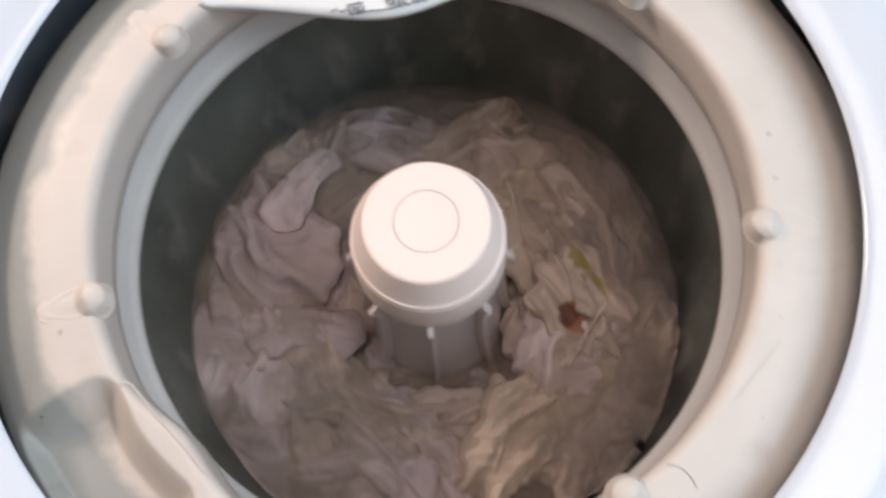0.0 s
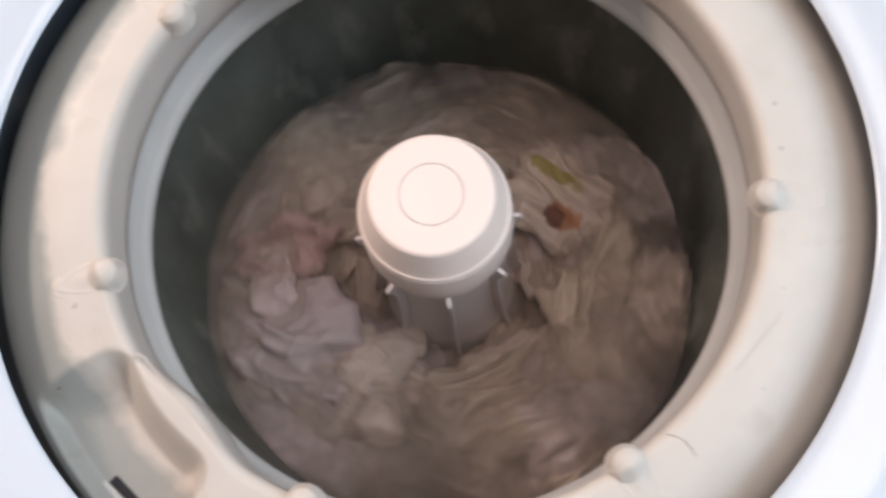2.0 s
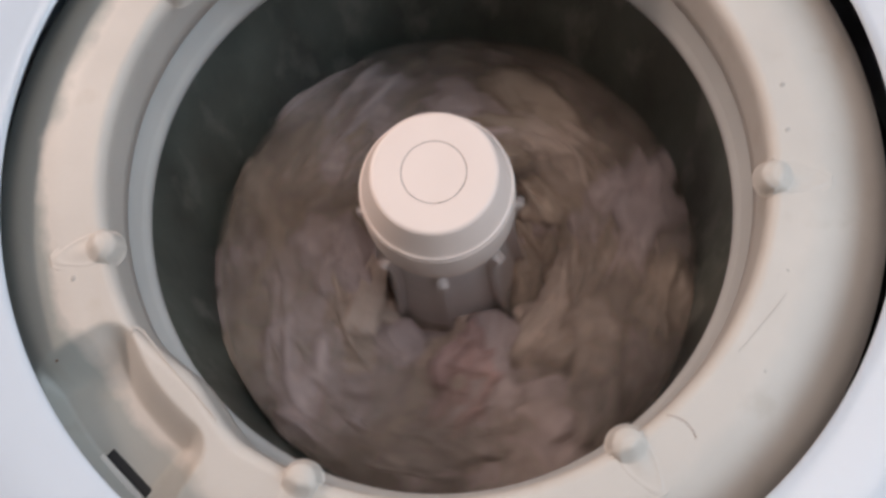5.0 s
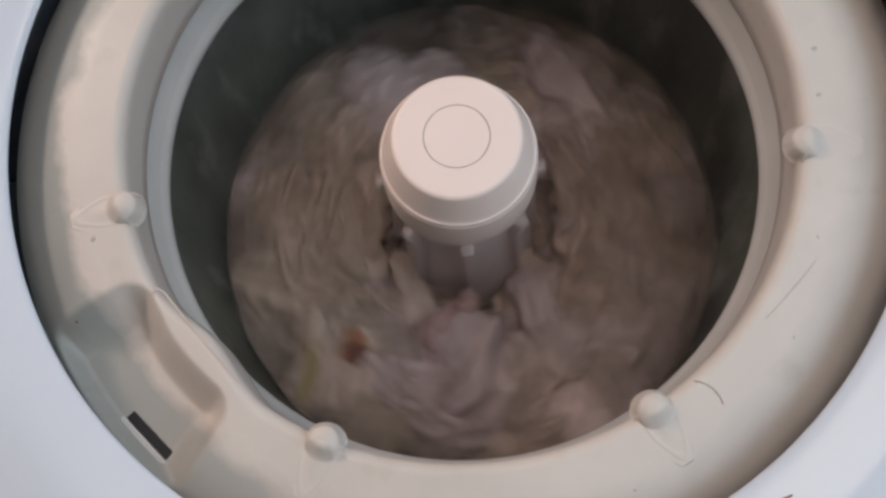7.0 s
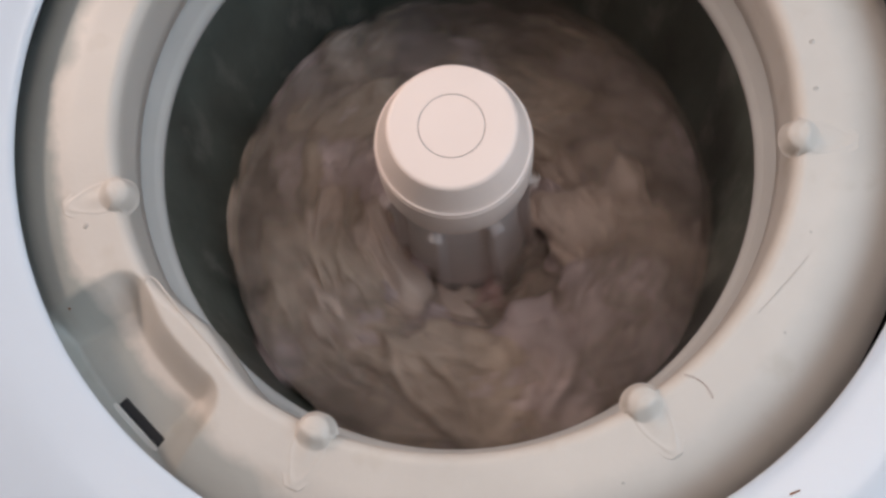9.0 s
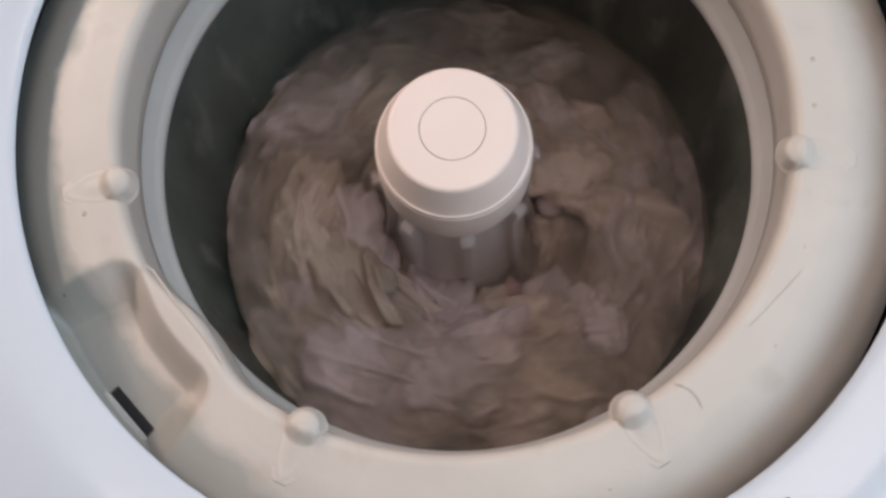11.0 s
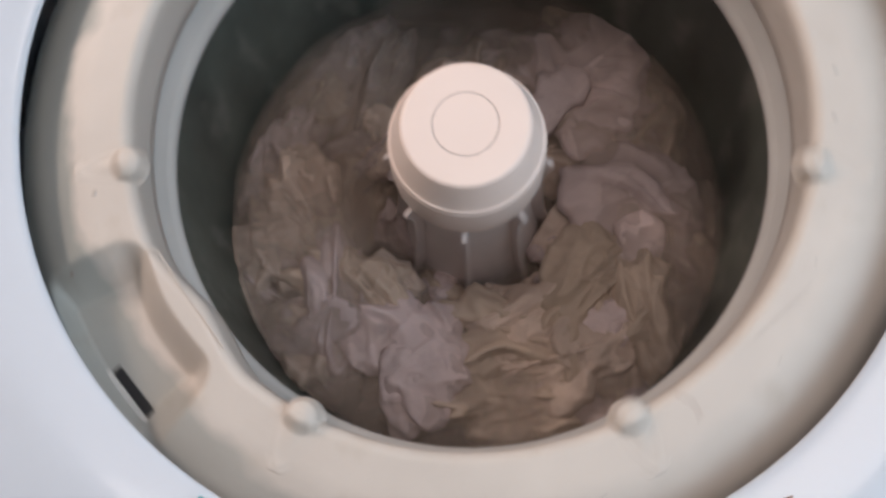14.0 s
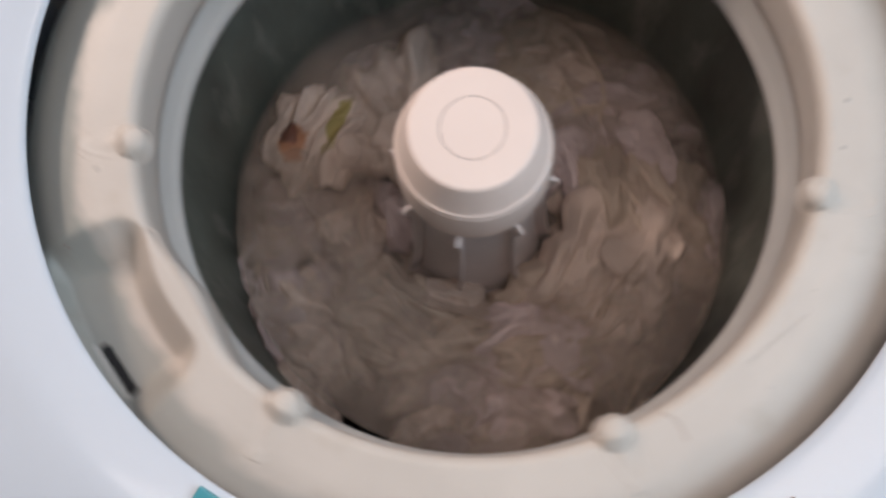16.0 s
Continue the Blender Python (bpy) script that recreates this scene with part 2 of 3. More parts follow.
slab("floor", (3.2, 3.2, 0.1), (0, -0.6, -0.05), M_FLOOR)
slab("ceiling", (3.2, 3.2, 0.1), (0, -0.6, 2.45), M_WALL)
north = slab("wall_north", (0.1, 2.8, 2.4), (0, 0, 1.2), M_WALL, (0.15, 1.15, 1.2, 2.15))
north.matrix_world = pose(0, 0.65, 0, 0, 0, 90)
slab("wall_south", (2.8, 0.1, 2.4), (0, -2.05, 1.2), M_WALL)
slab("wall_east", (0.1, 2.8, 2.4), (1.35, -0.7, 1.2), M_WALL, (-0.65, 0.45, 1.35, 2.35))
slab("wall_west", (0.1, 2.8, 2.4), (-1.35, -0.7, 1.2), M_WALL)

# ---- the washing machine ----
machine = tagged(new("washing_machine"), "white top-loading washing machine with its lid open, agitating", "washing machine")
CX, CY, OPEN_R, HALF = -0.004, 0.003, 0.2845, 0.345


def build_cabinet():
    """Sheet-metal body: a rolled lip round the opening, the flat top, rounded shoulders and the four sides."""
    n, lip = 192, [(0.330, 0.010), (0.300, 0.0125), (0.2880, 0.0126), (0.2848, 0.0132), (0.2843, 0.0142), (0.2845, 0.0152), (0.2856, 0.0164), (0.2885, 0.0178),
                   (0.2930, 0.0193), (0.2990, 0.0212), (0.3055, 0.0231), (0.3120, 0.0247), (0.3180, 0.0258), (0.3235, 0.0264), (0.3290, 0.0266)]
    verts, faces, loops = [], [], []
    for i in range(n):
        a = 2 * math.pi * i / n
        c, s = math.cos(a), math.sin(a)
        sq = HALF / max(abs(c), abs(s))
        ring = [(CX + r * c, CY + r * s, Z0 + z) for r, z in lip]
        for inset, z in ((0.010, 0.0266), (0.004, 0.0242), (0.0, 0.017), (0.0, -0.88)):
            q = sq * (1 - inset / HALF)
            ring.append((CX + q * c, CY + q * s, Z0 + z))
        loops.append(len(verts))
        verts += ring
        k = len(ring)
    for i in range(n):
        for p in range(k - 1):
            a, b = loops[i], loops[(i + 1) % n]
            faces.append((a + p, b + p, b + p + 1, a + p + 1))
    return mesh_object("cabinet", verts, faces, M_ENAMEL, machine, "glossy white enamelled cabinet with a round opening")


build_cabinet()
lathe("outer_tub", [(0.338, -0.10), (0.338, -0.62), (0.02, -0.62)], M_DARK, machine, "dark outer tub", 64).location = (0, 0, Z0)


def cover_inner(a):
    """Radius of the cover's inner edge: it swells inwards beside the dispenser recess."""
    d = (a - 230.5) / 15.0
    return 0.2185 - 0.0105 * step(1 - abs(d)) * 1.0


def cover_top(r, a):
    """Height of the cover's upper face: a flat shelf that rolls off outwards, with the dispenser recess sunk into it."""
    x = max(0.0, r - 0.244) / 0.052
    z = -0.0165 * x ** 1.9
    u = (a - 227.5) * 0.262 * math.pi / 180
    du, dv = abs(u) - (0.0615 - 0.020), (0.2250 + 0.020) - r
    if u < 0:
        dv -= 0.004 * step(-u / 0.05)
    d = math.hypot(max(du, 0), max(dv, 0)) + min(max(du, dv), 0) - 0.020
    x = min(1.0, max(0.0, -d / 0.023))
    k = (0.35 * step(x) + 0.65 * x) * step((0.2940 - r) / 0.009)
    return z + (-0.027 - z) * k


def build_cover():
    n, m = 720, 70
    verts, faces = [], []
    prof_k = 0
    for i in range(n):
        a = 360 * i / n
        rin = cover_inner(a)
        col = [(rin + 0.010, -0.052), (rin + 0.004, -0.050), (rin + 0.002, -0.035), (rin + 0.001, -0.016), (rin, -0.008), (rin + 0.0007, -0.0045)]
        for j in range(m + 1):
            r = rin + 0.0022 + (0.2974 - rin - 0.0022) * j / m
            edge = rin + 0.0022
            roll = -0.0022 * max(0.0, 1 - (r - edge) / 0.005) ** 2
            col.append((r, cover_top(r, a) + roll))
        col += [(0.2982, -0.0176), (0.2988, -0.0194), (0.2990, -0.0230), (0.2988, -0.080)]
        prof_k = len(col)
        c, s = math.cos(radians(a)), math.sin(radians(a))
        verts += [(r * c, r * s, z) for r, z in col]
    for i in range(n):
        a, b = i * prof_k, ((i + 1) % n) * prof_k
        for p in range(prof_k - 1):
            faces.append((a + p, b + p, b + p + 1, a + p + 1))
    return mesh_object("tub_cover", verts, faces, M_TUB, machine, "off-white plastic tub cover ring with limescale stains and shade painted on its outer band")


cover = build_cover()
cover.location = (0, 0, Z0)


def build_clip(a):
    """A snap-fit dome over the cover's inner edge, with a shallow oval pad that tapers outwards behind it."""
    verts, faces, n, m = [], [], 64, 44

    def height(x, y):
        dome = max(0.0, 1 - (x * x + y * y) / 0.0112 ** 2)
        w = 0.0118 - 0.0050 * step((x - 0.004) / 0.030)
        d = math.hypot((x - 0.014) / 0.0205, y / w)
        rim = math.exp(-((d - 0.86) / 0.13) ** 2)
        pad = step((1.05 - d) / 0.25)
        neck = math.exp(-(y / 0.0052) ** 2) * step((0.026 - x) / 0.02) * step((x + 0.002) / 0.006)
        return 0.0072 * math.sqrt(dome) * (1 if x < 0 else step(1 - x / 0.013)) + 0.00025 * rim + 0.0002 * pad + 0.0012 * neck

    for i in range(n + 1):
        u = i / n
        x = -0.0116 + 0.0480 * u
        half = 0.0128 * math.sqrt(max(0.0004, min(1.0, 1 - ((x - 0.0124) / 0.0242) ** 2) if x > 0 else max(0.0004, 1 - (x / 0.0118) ** 2)))
        for j in range(m + 1):
            v = 2 * j / m - 1
            y = half * v
            edge = max(0.0, (abs(v) - 0.88) / 0.12, (abs(2 * u - 1) - 0.95) / 0.05)
            z = height(x, y) - 0.0016 * edge
            if x < -0.002:
                z -= 0.007 * step((math.hypot(x, y) - 0.0092) / 0.0026)
            verts.append((x, y, z))
    w = m + 1
    for i in range(n):
        for j in range(m):
            faces.append((i * w + j, (i + 1) * w + j, (i + 1) * w + j + 1, i * w + j + 1))
    ob = mesh_object("clip", verts, faces, M_TUB, cover, "rounded plastic snap clip")
    ob.matrix_local = Matrix.Translation(polar(0.2208, a, -0.0002)) @ pose(0, 0, 0, 0, 0, a)
    return ob


for angle in (0, 51.5, 150.3, 202, 255.6, 307.8):
    build_clip(angle)

# dispenser slot, its plate and a drip hole
bm = bmesh.new()
box(bm, (0.0062, 0.040, 0.003), pose(0, 0, 0))
slot = part("slot", bm, M_BLACK, cover, "narrow black dispenser slot")
slot.matrix_local = Matrix.Translation(polar(0.2800, 232.8, -0.0272)) @ pose(0, 0, 0, 0, 0, 232.8)
bm = bmesh.new()
box(bm, (0.0075, 0.046, 0.0024), pose(0, 0, 0), 0.0008)
plate = part("slot_plate", bm, M_RING, cover, "pale grey plastic strip beside the slot")
plate.matrix_local = Matrix.Translation(polar(0.2872, 232.8, -0.0264)) @ pose(0, 0, 0, 0, 0, 232.8)
bm = bmesh.new()
bmesh.ops.create_cone(bm, cap_ends=True, segments=16, radius1=0.0021, radius2=0.0021, depth=0.002)
hole = part("drip_hole", bm, M_FLANGE, cover, "small grey drip hole beside the slot")
hole.matrix_local = Matrix.Translation(polar(0.2795, 238.8, -0.0262))


def fleck(r, a, size, mat, name, label=""):
    """A small stuck-on speck, flat and uneven."""
    bm = bmesh.new()
    bmesh.ops.create_uvsphere(bm, u_segments=10, v_segments=6, radius=1.0)
    for v in bm.verts:
        k = 1 + 0.35 * noise.noise(v.co * 2 + Vector((r * 900, a, 0)))
        v.co = (v.co.x * size * k, v.co.y * size * 0.75 * k, v.co.z * size * 0.22)
    ob = part(name, bm, mat, cover, label, True)
    ob.matrix_local = Matrix.Translation(polar(r, a, cover_top(r, a))) @ pose(0, 0, 0, 0, 0, a * 3)


for r, a, size in ((0.2440, 205.6, 0.0022), (0.2345, 15.8, 0.0020), (0.2310, 8.0, 0.0018), (0.2480, 330.0, 0.0011), (0.2520, 285.0, 0.0011), (0.2360, 345.0, 0.0010), (0.2550, 300.0, 0.0012)):
    fleck(r, a, size, M_SPECK, "limescale_speck", "grey-brown limescale speck")
fleck(0.2740, 215.1, 0.0012, M_RUST, "dirt_speck", "tiny brown dirt speck")


def hairline(points, thick, mat, name, label):
    """A thin curved mark on the cover: a scratch, a hair or a moulded rib, given as (radius, angle) points."""
    verts, faces = [], []
    dense = []
    for (r0, a0), (r1, a1) in zip(points, points[1:]):
        dense += [(r0 + (r1 - r0) * i / 6, a0 + (a1 - a0) * i / 6) for i in range(6)]
    dense.append(points[-1])
    places = [polar(r, a, cover_top(r, a) + 0.0002) for r, a in dense]
    for i, q in enumerate(places):
        way = (places[min(i + 1, len(places) - 1)] - places[max(i - 1, 0)]).normalized()
        side = Vector((-way.y, way.x, 0)) * thick
        verts += [tuple(q - side), tuple(q + Vector((0, 0, thick))), tuple(q + side)]
    for i in range(len(places) - 1):
        for k in range(2):
            faces.append((3 * i + k, 3 * i + k + 1, 3 * i + k + 4, 3 * i + k + 3))
    mesh_object(name, verts, faces, mat, cover, label)


hairline([(0.2215, 315.4), (0.2245, 316.0), (0.2280, 316.5), (0.2320, 316.75), (0.2370, 316.7), (0.2421, 316.3)], 0.00022, M_RUST, "hair", "thin brown hair stuck to the cover")
hairline([(0.2394, 341.5), (0.2330, 335.5), (0.2290, 330.0)], 0.0002, M_SPECK, "scratch", "faint long scratch")
hairline([(0.2225, 218.0), (0.2180, 217.6), (0.2150, 218.8), (0.2135, 222.5), (0.2125, 228.0), (0.2125, 233.0), (0.2140, 237.0), (0.2155, 239.0)], 0.0006, M_TUB, "moulded_rib", "low moulded rib")

lathe("flange", [(0.2980, -0.066), (0.2985, -0.050), (0.302, -0.046), (0.332, -0.047), (0.334, -0.070)], M_FLANGE, cover,
      "dull grey plastic tub flange", 80, 191, 300)

# basket and its balance ring
lathe("balance_ring", [(0.240, -0.075), (0.238, -0.060), (0.2345, -0.0580), (0.2300, -0.0565), (0.2287, -0.0512), (0.2275, -0.0502), (0.2263, -0.0515), (0.2254, -0.0590),
                       (0.2228, -0.0655), (0.2221, -0.0710), (0.2209, -0.0738), (0.2192, -0.0772), (0.2185, -0.0815), (0.2192, -0.0860), (0.226, -0.092), (0.237, -0.094)],
      M_RING, cover, "grey-white plastic balance ring of the basket", 240)
lathe("basket", [(0.237, -0.092), (0.2365, -0.11), (0.236, -0.20), (0.235, -0.44), (0.22, -0.47), (0.03, -0.48)], M_BASKET, cover,
      "dark wet porcelain wash basket", 200)


def build_spout():
    """The fill spout's tongue that reaches inwards over the basket from the back of the cover."""
    verts, faces, n, m = [], [], 48, 12
    for layer, dz in ((0, 0.0), (1, -0.007)):
        for i in range(n + 1):
            d = -38 + 76 * i / n
            tip = 0.141 + 0.0000565 * d * d
            for j in range(m + 1):
                u = j / m
                r = tip + (0.2225 - tip) * u if tip < 0.2225 else 0.2225
                lip = -0.0022 * max(0.0, 1 - (r - tip) / 0.006) ** 2
                verts.append(tuple(polar(r, 104 + d, 0.0015 + 0.004 * step(1 - abs(d) / 40) + (lip if layer == 0 else dz))))
    w, off = m + 1, (n + 1) * (m + 1)
    for i in range(n):
        for j in range(m):
            p = i * w + j
            faces += [(p, p + 1, p + w + 1, p + w), (off + p, off + p + w, off + p + w + 1, off + p + 1)]
        faces += [(i * w, (i + 1) * w, off + (i + 1) * w, off + i * w)]
    for j in range(m):
        faces += [(j, off + j, off + j + 1, j + 1), (n * w + j, n * w + j + 1, off + n * w + j + 1, off + n * w + j)]
    return mesh_object("fill_spout", verts, faces, M_LABEL, cover, "white plastic fill spout tongue with grey print")


build_spout()


def lettering(text, size, r, a, turn):
    data = bpy.data.curves.new("lettering", "FONT")
    data.body, data.size, data.align_x, data.align_y, data.extrude = text, size, "CENTER", "CENTER", 0.0003
    data.materials.append(M_INK)
    ob = new("lettering", data)
    ob.parent = cover
    ob.matrix_local = Matrix.Translation(polar(r, a, 0.0062)) @ pose(0, 0, 0, 0, 0, turn)
    return ob


lettering("fast fill", 0.0112, 0.1495, 99.8, 12)
bm = bmesh.new()
for x, y, w, h in ((0, 0.004, 0.010, 0.0009), (0, -0.004, 0.010, 0.0009), (-0.005, 0, 0.0009, 0.0088), (0.005, 0, 0.0009, 0.0060), (0, 0.0012, 0.006, 0.0007), (0, -0.0012, 0.006, 0.0007)):
    box(bm, (w, h, 0.0006), pose(x, y, 0))
sign = part("printed_symbol", bm, M_INK, cover, "small printed tub symbol")
sign.matrix_local = Matrix.Translation(polar(0.1505, 113.4, 0.0060)) @ pose(0, 0, 0, 0, 0, 20)
bm = bmesh.new()
for i in range(14):
    a0 = 90 + 30 * i / 14
    rr = 0.1445 + 0.0000565 * (a0 - 104) ** 2
    box(bm, (0.0007, 0.0060, 0.0006), Matrix.Translation(polar(rr, a0 + 1, 0.0056)) @ pose(0, 0, 0, 0, 0, a0 + 1))
part("printed_line", bm, M_INK, cover)

# ---- agitator ----
agitator = lathe("agitator", [(0.0, -0.079), (0.052, -0.079), (0.0525, -0.083), (0.0525, -0.10), (0.0522, -0.13), (0.0528, -0.17), (0.0545, -0.21), (0.0575, -0.25), (0.063, -0.29), (0.071, -0.33), (0.082, -0.37), (0.10, -0.42), (0.16, -0.47)],
                 M_AGIT, machine, "off-white plastic agitator post with vertical vanes", 96)
agitator.location = (0, 0, Z0)
lathe("cap", [(0.0, -0.0407), (0.020, -0.0407), (0.0226, -0.0407), (0.02285, -0.0407), (0.0229, -0.0408), (0.0230, -0.0414), (0.02345, -0.0414), (0.02355, -0.0408), (0.0236, -0.0407),
              (0.0243, -0.0407), (0.027, -0.0407), (0.0425, -0.0408), (0.0440, -0.0410), (0.0455, -0.0417), (0.0463, -0.0430), (0.0470, -0.0446),
              (0.0500, -0.0530), (0.0540, -0.0635), (0.0556, -0.0672), (0.0563, -0.0682), (0.0568, -0.0682), (0.0572, -0.0690), (0.0574, -0.0702), (0.0571, -0.0710),
              (0.0573, -0.0716), (0.0580, -0.0722), (0.0583, -0.0740), (0.0587, -0.0800), (0.0594, -0.0920), (0.0600, -0.1060), (0.0600, -0.1140), (0.0592, -0.1180), (0.0575, -0.1196), (0.0550, -0.1200), (0.045, -0.1200)],
      M_CAP, agitator, "smooth pinkish-white agitator cap with a ring groove", 128)
# dark strip on the groove's floor, its shadow put into the colour
lathe("cap_groove_shadow", [(0.0230, -0.0412), (0.0235, -0.0412)], M_GROOVE, agitator, "thin dark strip painted as the ring groove's shadow", 96)


def build_vane(a):
    pts = [(0.040, -0.1185), (0.0600, -0.1185), (0.0650, -0.1190), (0.0676, -0.1212), (0.0676, -0.1255), (0.0650, -0.1320), (0.0622, -0.1400), (0.0612, -0.1500), (0.0620, -0.175),
           (0.0640, -0.205), (0.0680, -0.250), (0.0760, -0.300), (0.0900, -0.350), (0.1080, -0.385), (0.040, -0.385)]
    bm = bmesh.new()
    front = [bm.verts.new((r, -0.0016, z)) for r, z in pts]
    back = [bm.verts.new((r, 0.0016, z)) for r, z in pts]
    bm.faces.new(front)
    bm.faces.new(back[::-1])
    for i in range(len(pts)):
        j = (i + 1) % len(pts)
        bm.faces.new((front[j], front[i], back[i], back[j]))
    bmesh.ops.bevel(bm, geom=[e for e in bm.edges if abs(e.verts[0].co.y - e.verts[1].co.y) < 1e-6], offset=0.0007, segments=2, affect="EDGES")
    bmesh.ops.recalc_face_normals(bm, faces=bm.faces)
    ob = part("vane", bm, M_AGIT, agitator, "", False)
    ob.matrix_local = pose(0, 0, 0, 0, 0, a)


for i in range(8):
    build_vane(45 * i)

# rust chip and teal tab on the cabinet's lip
bm = bmesh.new()
box(bm, (0.0011, 0.006, 0.0006), pose(0, 0, 0), 0.0002)
chip = part("rust_chip", bm, M_RUST, machine, "small rusty chip in the enamel")
chip.matrix_local = Matrix.Translation(polar(0.3005, 316, Z0 + 0.0218) + Vector((CX, CY, 0))) @ pose(0, 0, 0, 0, 0, 300)
bm = bmesh.new()
box(bm, (0.016, 0.018, 0.004), pose(0, 0, 0), 0.0015)
tab = part("teal_tab", bm, M_TEAL, machine, "small teal plastic tab on the cabinet lip")
tab.matrix_local = Matrix.Translation(polar(0.2955, 251, Z0 + 0.0212) + Vector((CX, CY, 0))) @ pose(0, 0, 0, 0, 0, 251)

# ---- wash water ----


def basin_dip(r, a):
    """How far the wash sinks towards the back of the basket."""
    s = math.sin(radians(a))
    return 0.008 * s * step((r - 0.09) / 0.1)


def build_water(name, level, mat, parent=None):
    verts, faces, n, m = [], [], 192, 40
    for j in range(m + 1):
        r = 0.05 + (0.2345 - 0.05) * j / m
        for i in range(n):
            a = 360 * i / n
            p = polar(r, a)
            dish = -0.045 * step((0.130 - r) / 0.06)
            verts.append((p.x, p.y, Z0 + level - basin_dip(r, a) + dish + 0.007 * noise.noise(p * 20 + Vector((0, 0, level * 300))) + 0.002 * noise.noise(p * 60)))
    for j in range(m):
        for i in range(n):
            k = (i + 1) % n
            faces.append((j * n + i, j * n + k, (j + 1) * n + k, (j + 1) * n + i))
    return mesh_object(name, verts, faces, mat, parent)


water = tagged(build_water("wash_water", -0.308, M_WATER), "murky brown wash water in the basket", "water", kind="structure")
for level in (-0.256, -0.263, -0.270, -0.278, -0.287, -0.297):
    build_water("cloudy_water", level, M_MURK, water)


# ---- laundry ----
def crest(v, w):
    """A pinched fold where a noise runs through zero."""
    return math.exp(-(v / w) ** 2)


def cloth_mesh(name, size, aspect, seed, mat, folds=1.0):
    """A wet piece of clothing: a thin sheet with long pinched folds along its length, a ragged outline and a rolled hem."""
    rng = random.Random(seed)
    off = Vector((rng.uniform(-50, 50), rng.uniform(-50, 50), rng.uniform(-50, 50)))
    slant = rng.uniform(-0.5, 0.5)
    nr, na = 34, 96
    faces = []

    def height(x, y, u):
        p, q = x + slant * y, y
        p += noise.noise(Vector((x * 13, y * 13, 0)) + off) * 0.024
        n1 = noise.noise(Vector((p * 34, q * 9, 1.0)) + off)
        n2 = noise.noise(Vector((p * 15, q * 10, 7.0)) + off)
        n3 = noise.noise(Vector((p * 62, q * 19, 3.0)) + off)
        n4 = noise.noise(Vector((p * 26, q * 48, 5.0)) + off)
        fold = 0.0085 * crest(n1, 0.17) + 0.0030 * crest(n3, 0.16) + 0.0024 * crest(n4, 0.14) + 0.017 * n2 - 0.003
        hem = -0.010 * step((u - 0.66) / 0.34) - 0.007 * max(0.0, (u - 0.93) / 0.07) ** 2
        return folds * fold + hem

    verts = [(0, 0, height(0, 0, 0))]
    for j in range(1, nr + 1):
        u = j / nr
        for i in range(na):
            a = 2 * math.pi * i / na
            c, s = math.cos(a), math.sin(a)
            rim = size * (1 + 0.40 * noise.noise(Vector((c * 1.3, s * 1.3, 0)) + off) + 0.20 * noise.noise(Vector((c * 3.5, s * 3.5, 9)) + off) + 0.07 * noise.noise(Vector((c * 9, s * 9, 4)) + off))
            x, y = c * rim * u * aspect, s * rim * u
            verts.append((x, y, height(x, y, u)))
    for i in range(na):
        faces.append((0, 1 + i, 1 + (i + 1) % na))
    for j in range(nr - 1):
        for i in range(na):
            k = (i + 1) % na
            a, b = 1 + j * na, 1 + (j + 1) * na
            faces.append((a + i, b + i, b + k, a + k))
    return mesh_object(name, verts, faces, mat)


def sleeve(garment, size, seed, mat):
    """A twisted sleeve that lies over its garment: a flattened, bent, wrinkled tube."""
    rng = random.Random(seed)
    n, m = 30, 28
    off = Vector((rng.uniform(-50, 50), rng.uniform(-50, 50), 0))
    heading, bend = rng.uniform(0, 2 * math.pi), rng.uniform(-2.2, 2.2)
    x, y = rng.uniform(-0.2, 0.2) * size, rng.uniform(-0.2, 0.2) * size
    length, verts, faces = size * rng.uniform(1.1, 1.5), [], []
    for i in range(n + 1):
        u = i / n
        h = heading + bend * u
        x, y = x + math.cos(h) * length / n, y + math.sin(h) * length / n
        wide = size * (0.30 - 0.10 * u) * (1 + 0.25 * noise.noise(Vector((u * 5, 0, 0)) + off)) * math.sqrt(max(0.02, min(1.0, u * 8, (1 - u) * 12)))
        for k in range(m):
            a = 2 * math.pi * k / m
            w = wide * (1 + 0.35 * noise.noise(Vector((math.cos(a + u * 2.5) * 1.6, math.sin(a + u * 2.5) * 1.6, u * 4)) + off))
            side, tall = math.cos(a) * w, math.sin(a) * w * 0.30
            verts.append((x - math.sin(h) * side, y + math.cos(h) * side, 0.003 + tall - 0.022 * u * u + 0.011 * abs(noise.noise(Vector((side * 75, u * 2.2, 3)) + off)) + 0.004 * noise.noise(Vector((side * 60, u * 14, 8)) + off)))
    for i in range(n):
        for k in range(m):
            j = (k + 1) % m
            faces.append((i * m + k, i * m + j, (i + 1) * m + j, (i + 1) * m + k))
    faces += [tuple(range(m)), tuple(n * m + k for k in range(m))]
    mesh_object("sleeve", verts, faces, mat, garment)


KINDS = [("shirt", "wet crumpled cream cotton shirt in the wash water", M_CREAM), ("towel", "wet beige towel bunched in folds in the wash water", M_BEIGE),
         ("undershirt", "wet grey-lilac undershirt swirling in the wash water", M_LILAC), ("sock", "wet grey cotton sock in the wash water", M_GREY)]
laundry = []
pick = random.Random(11)


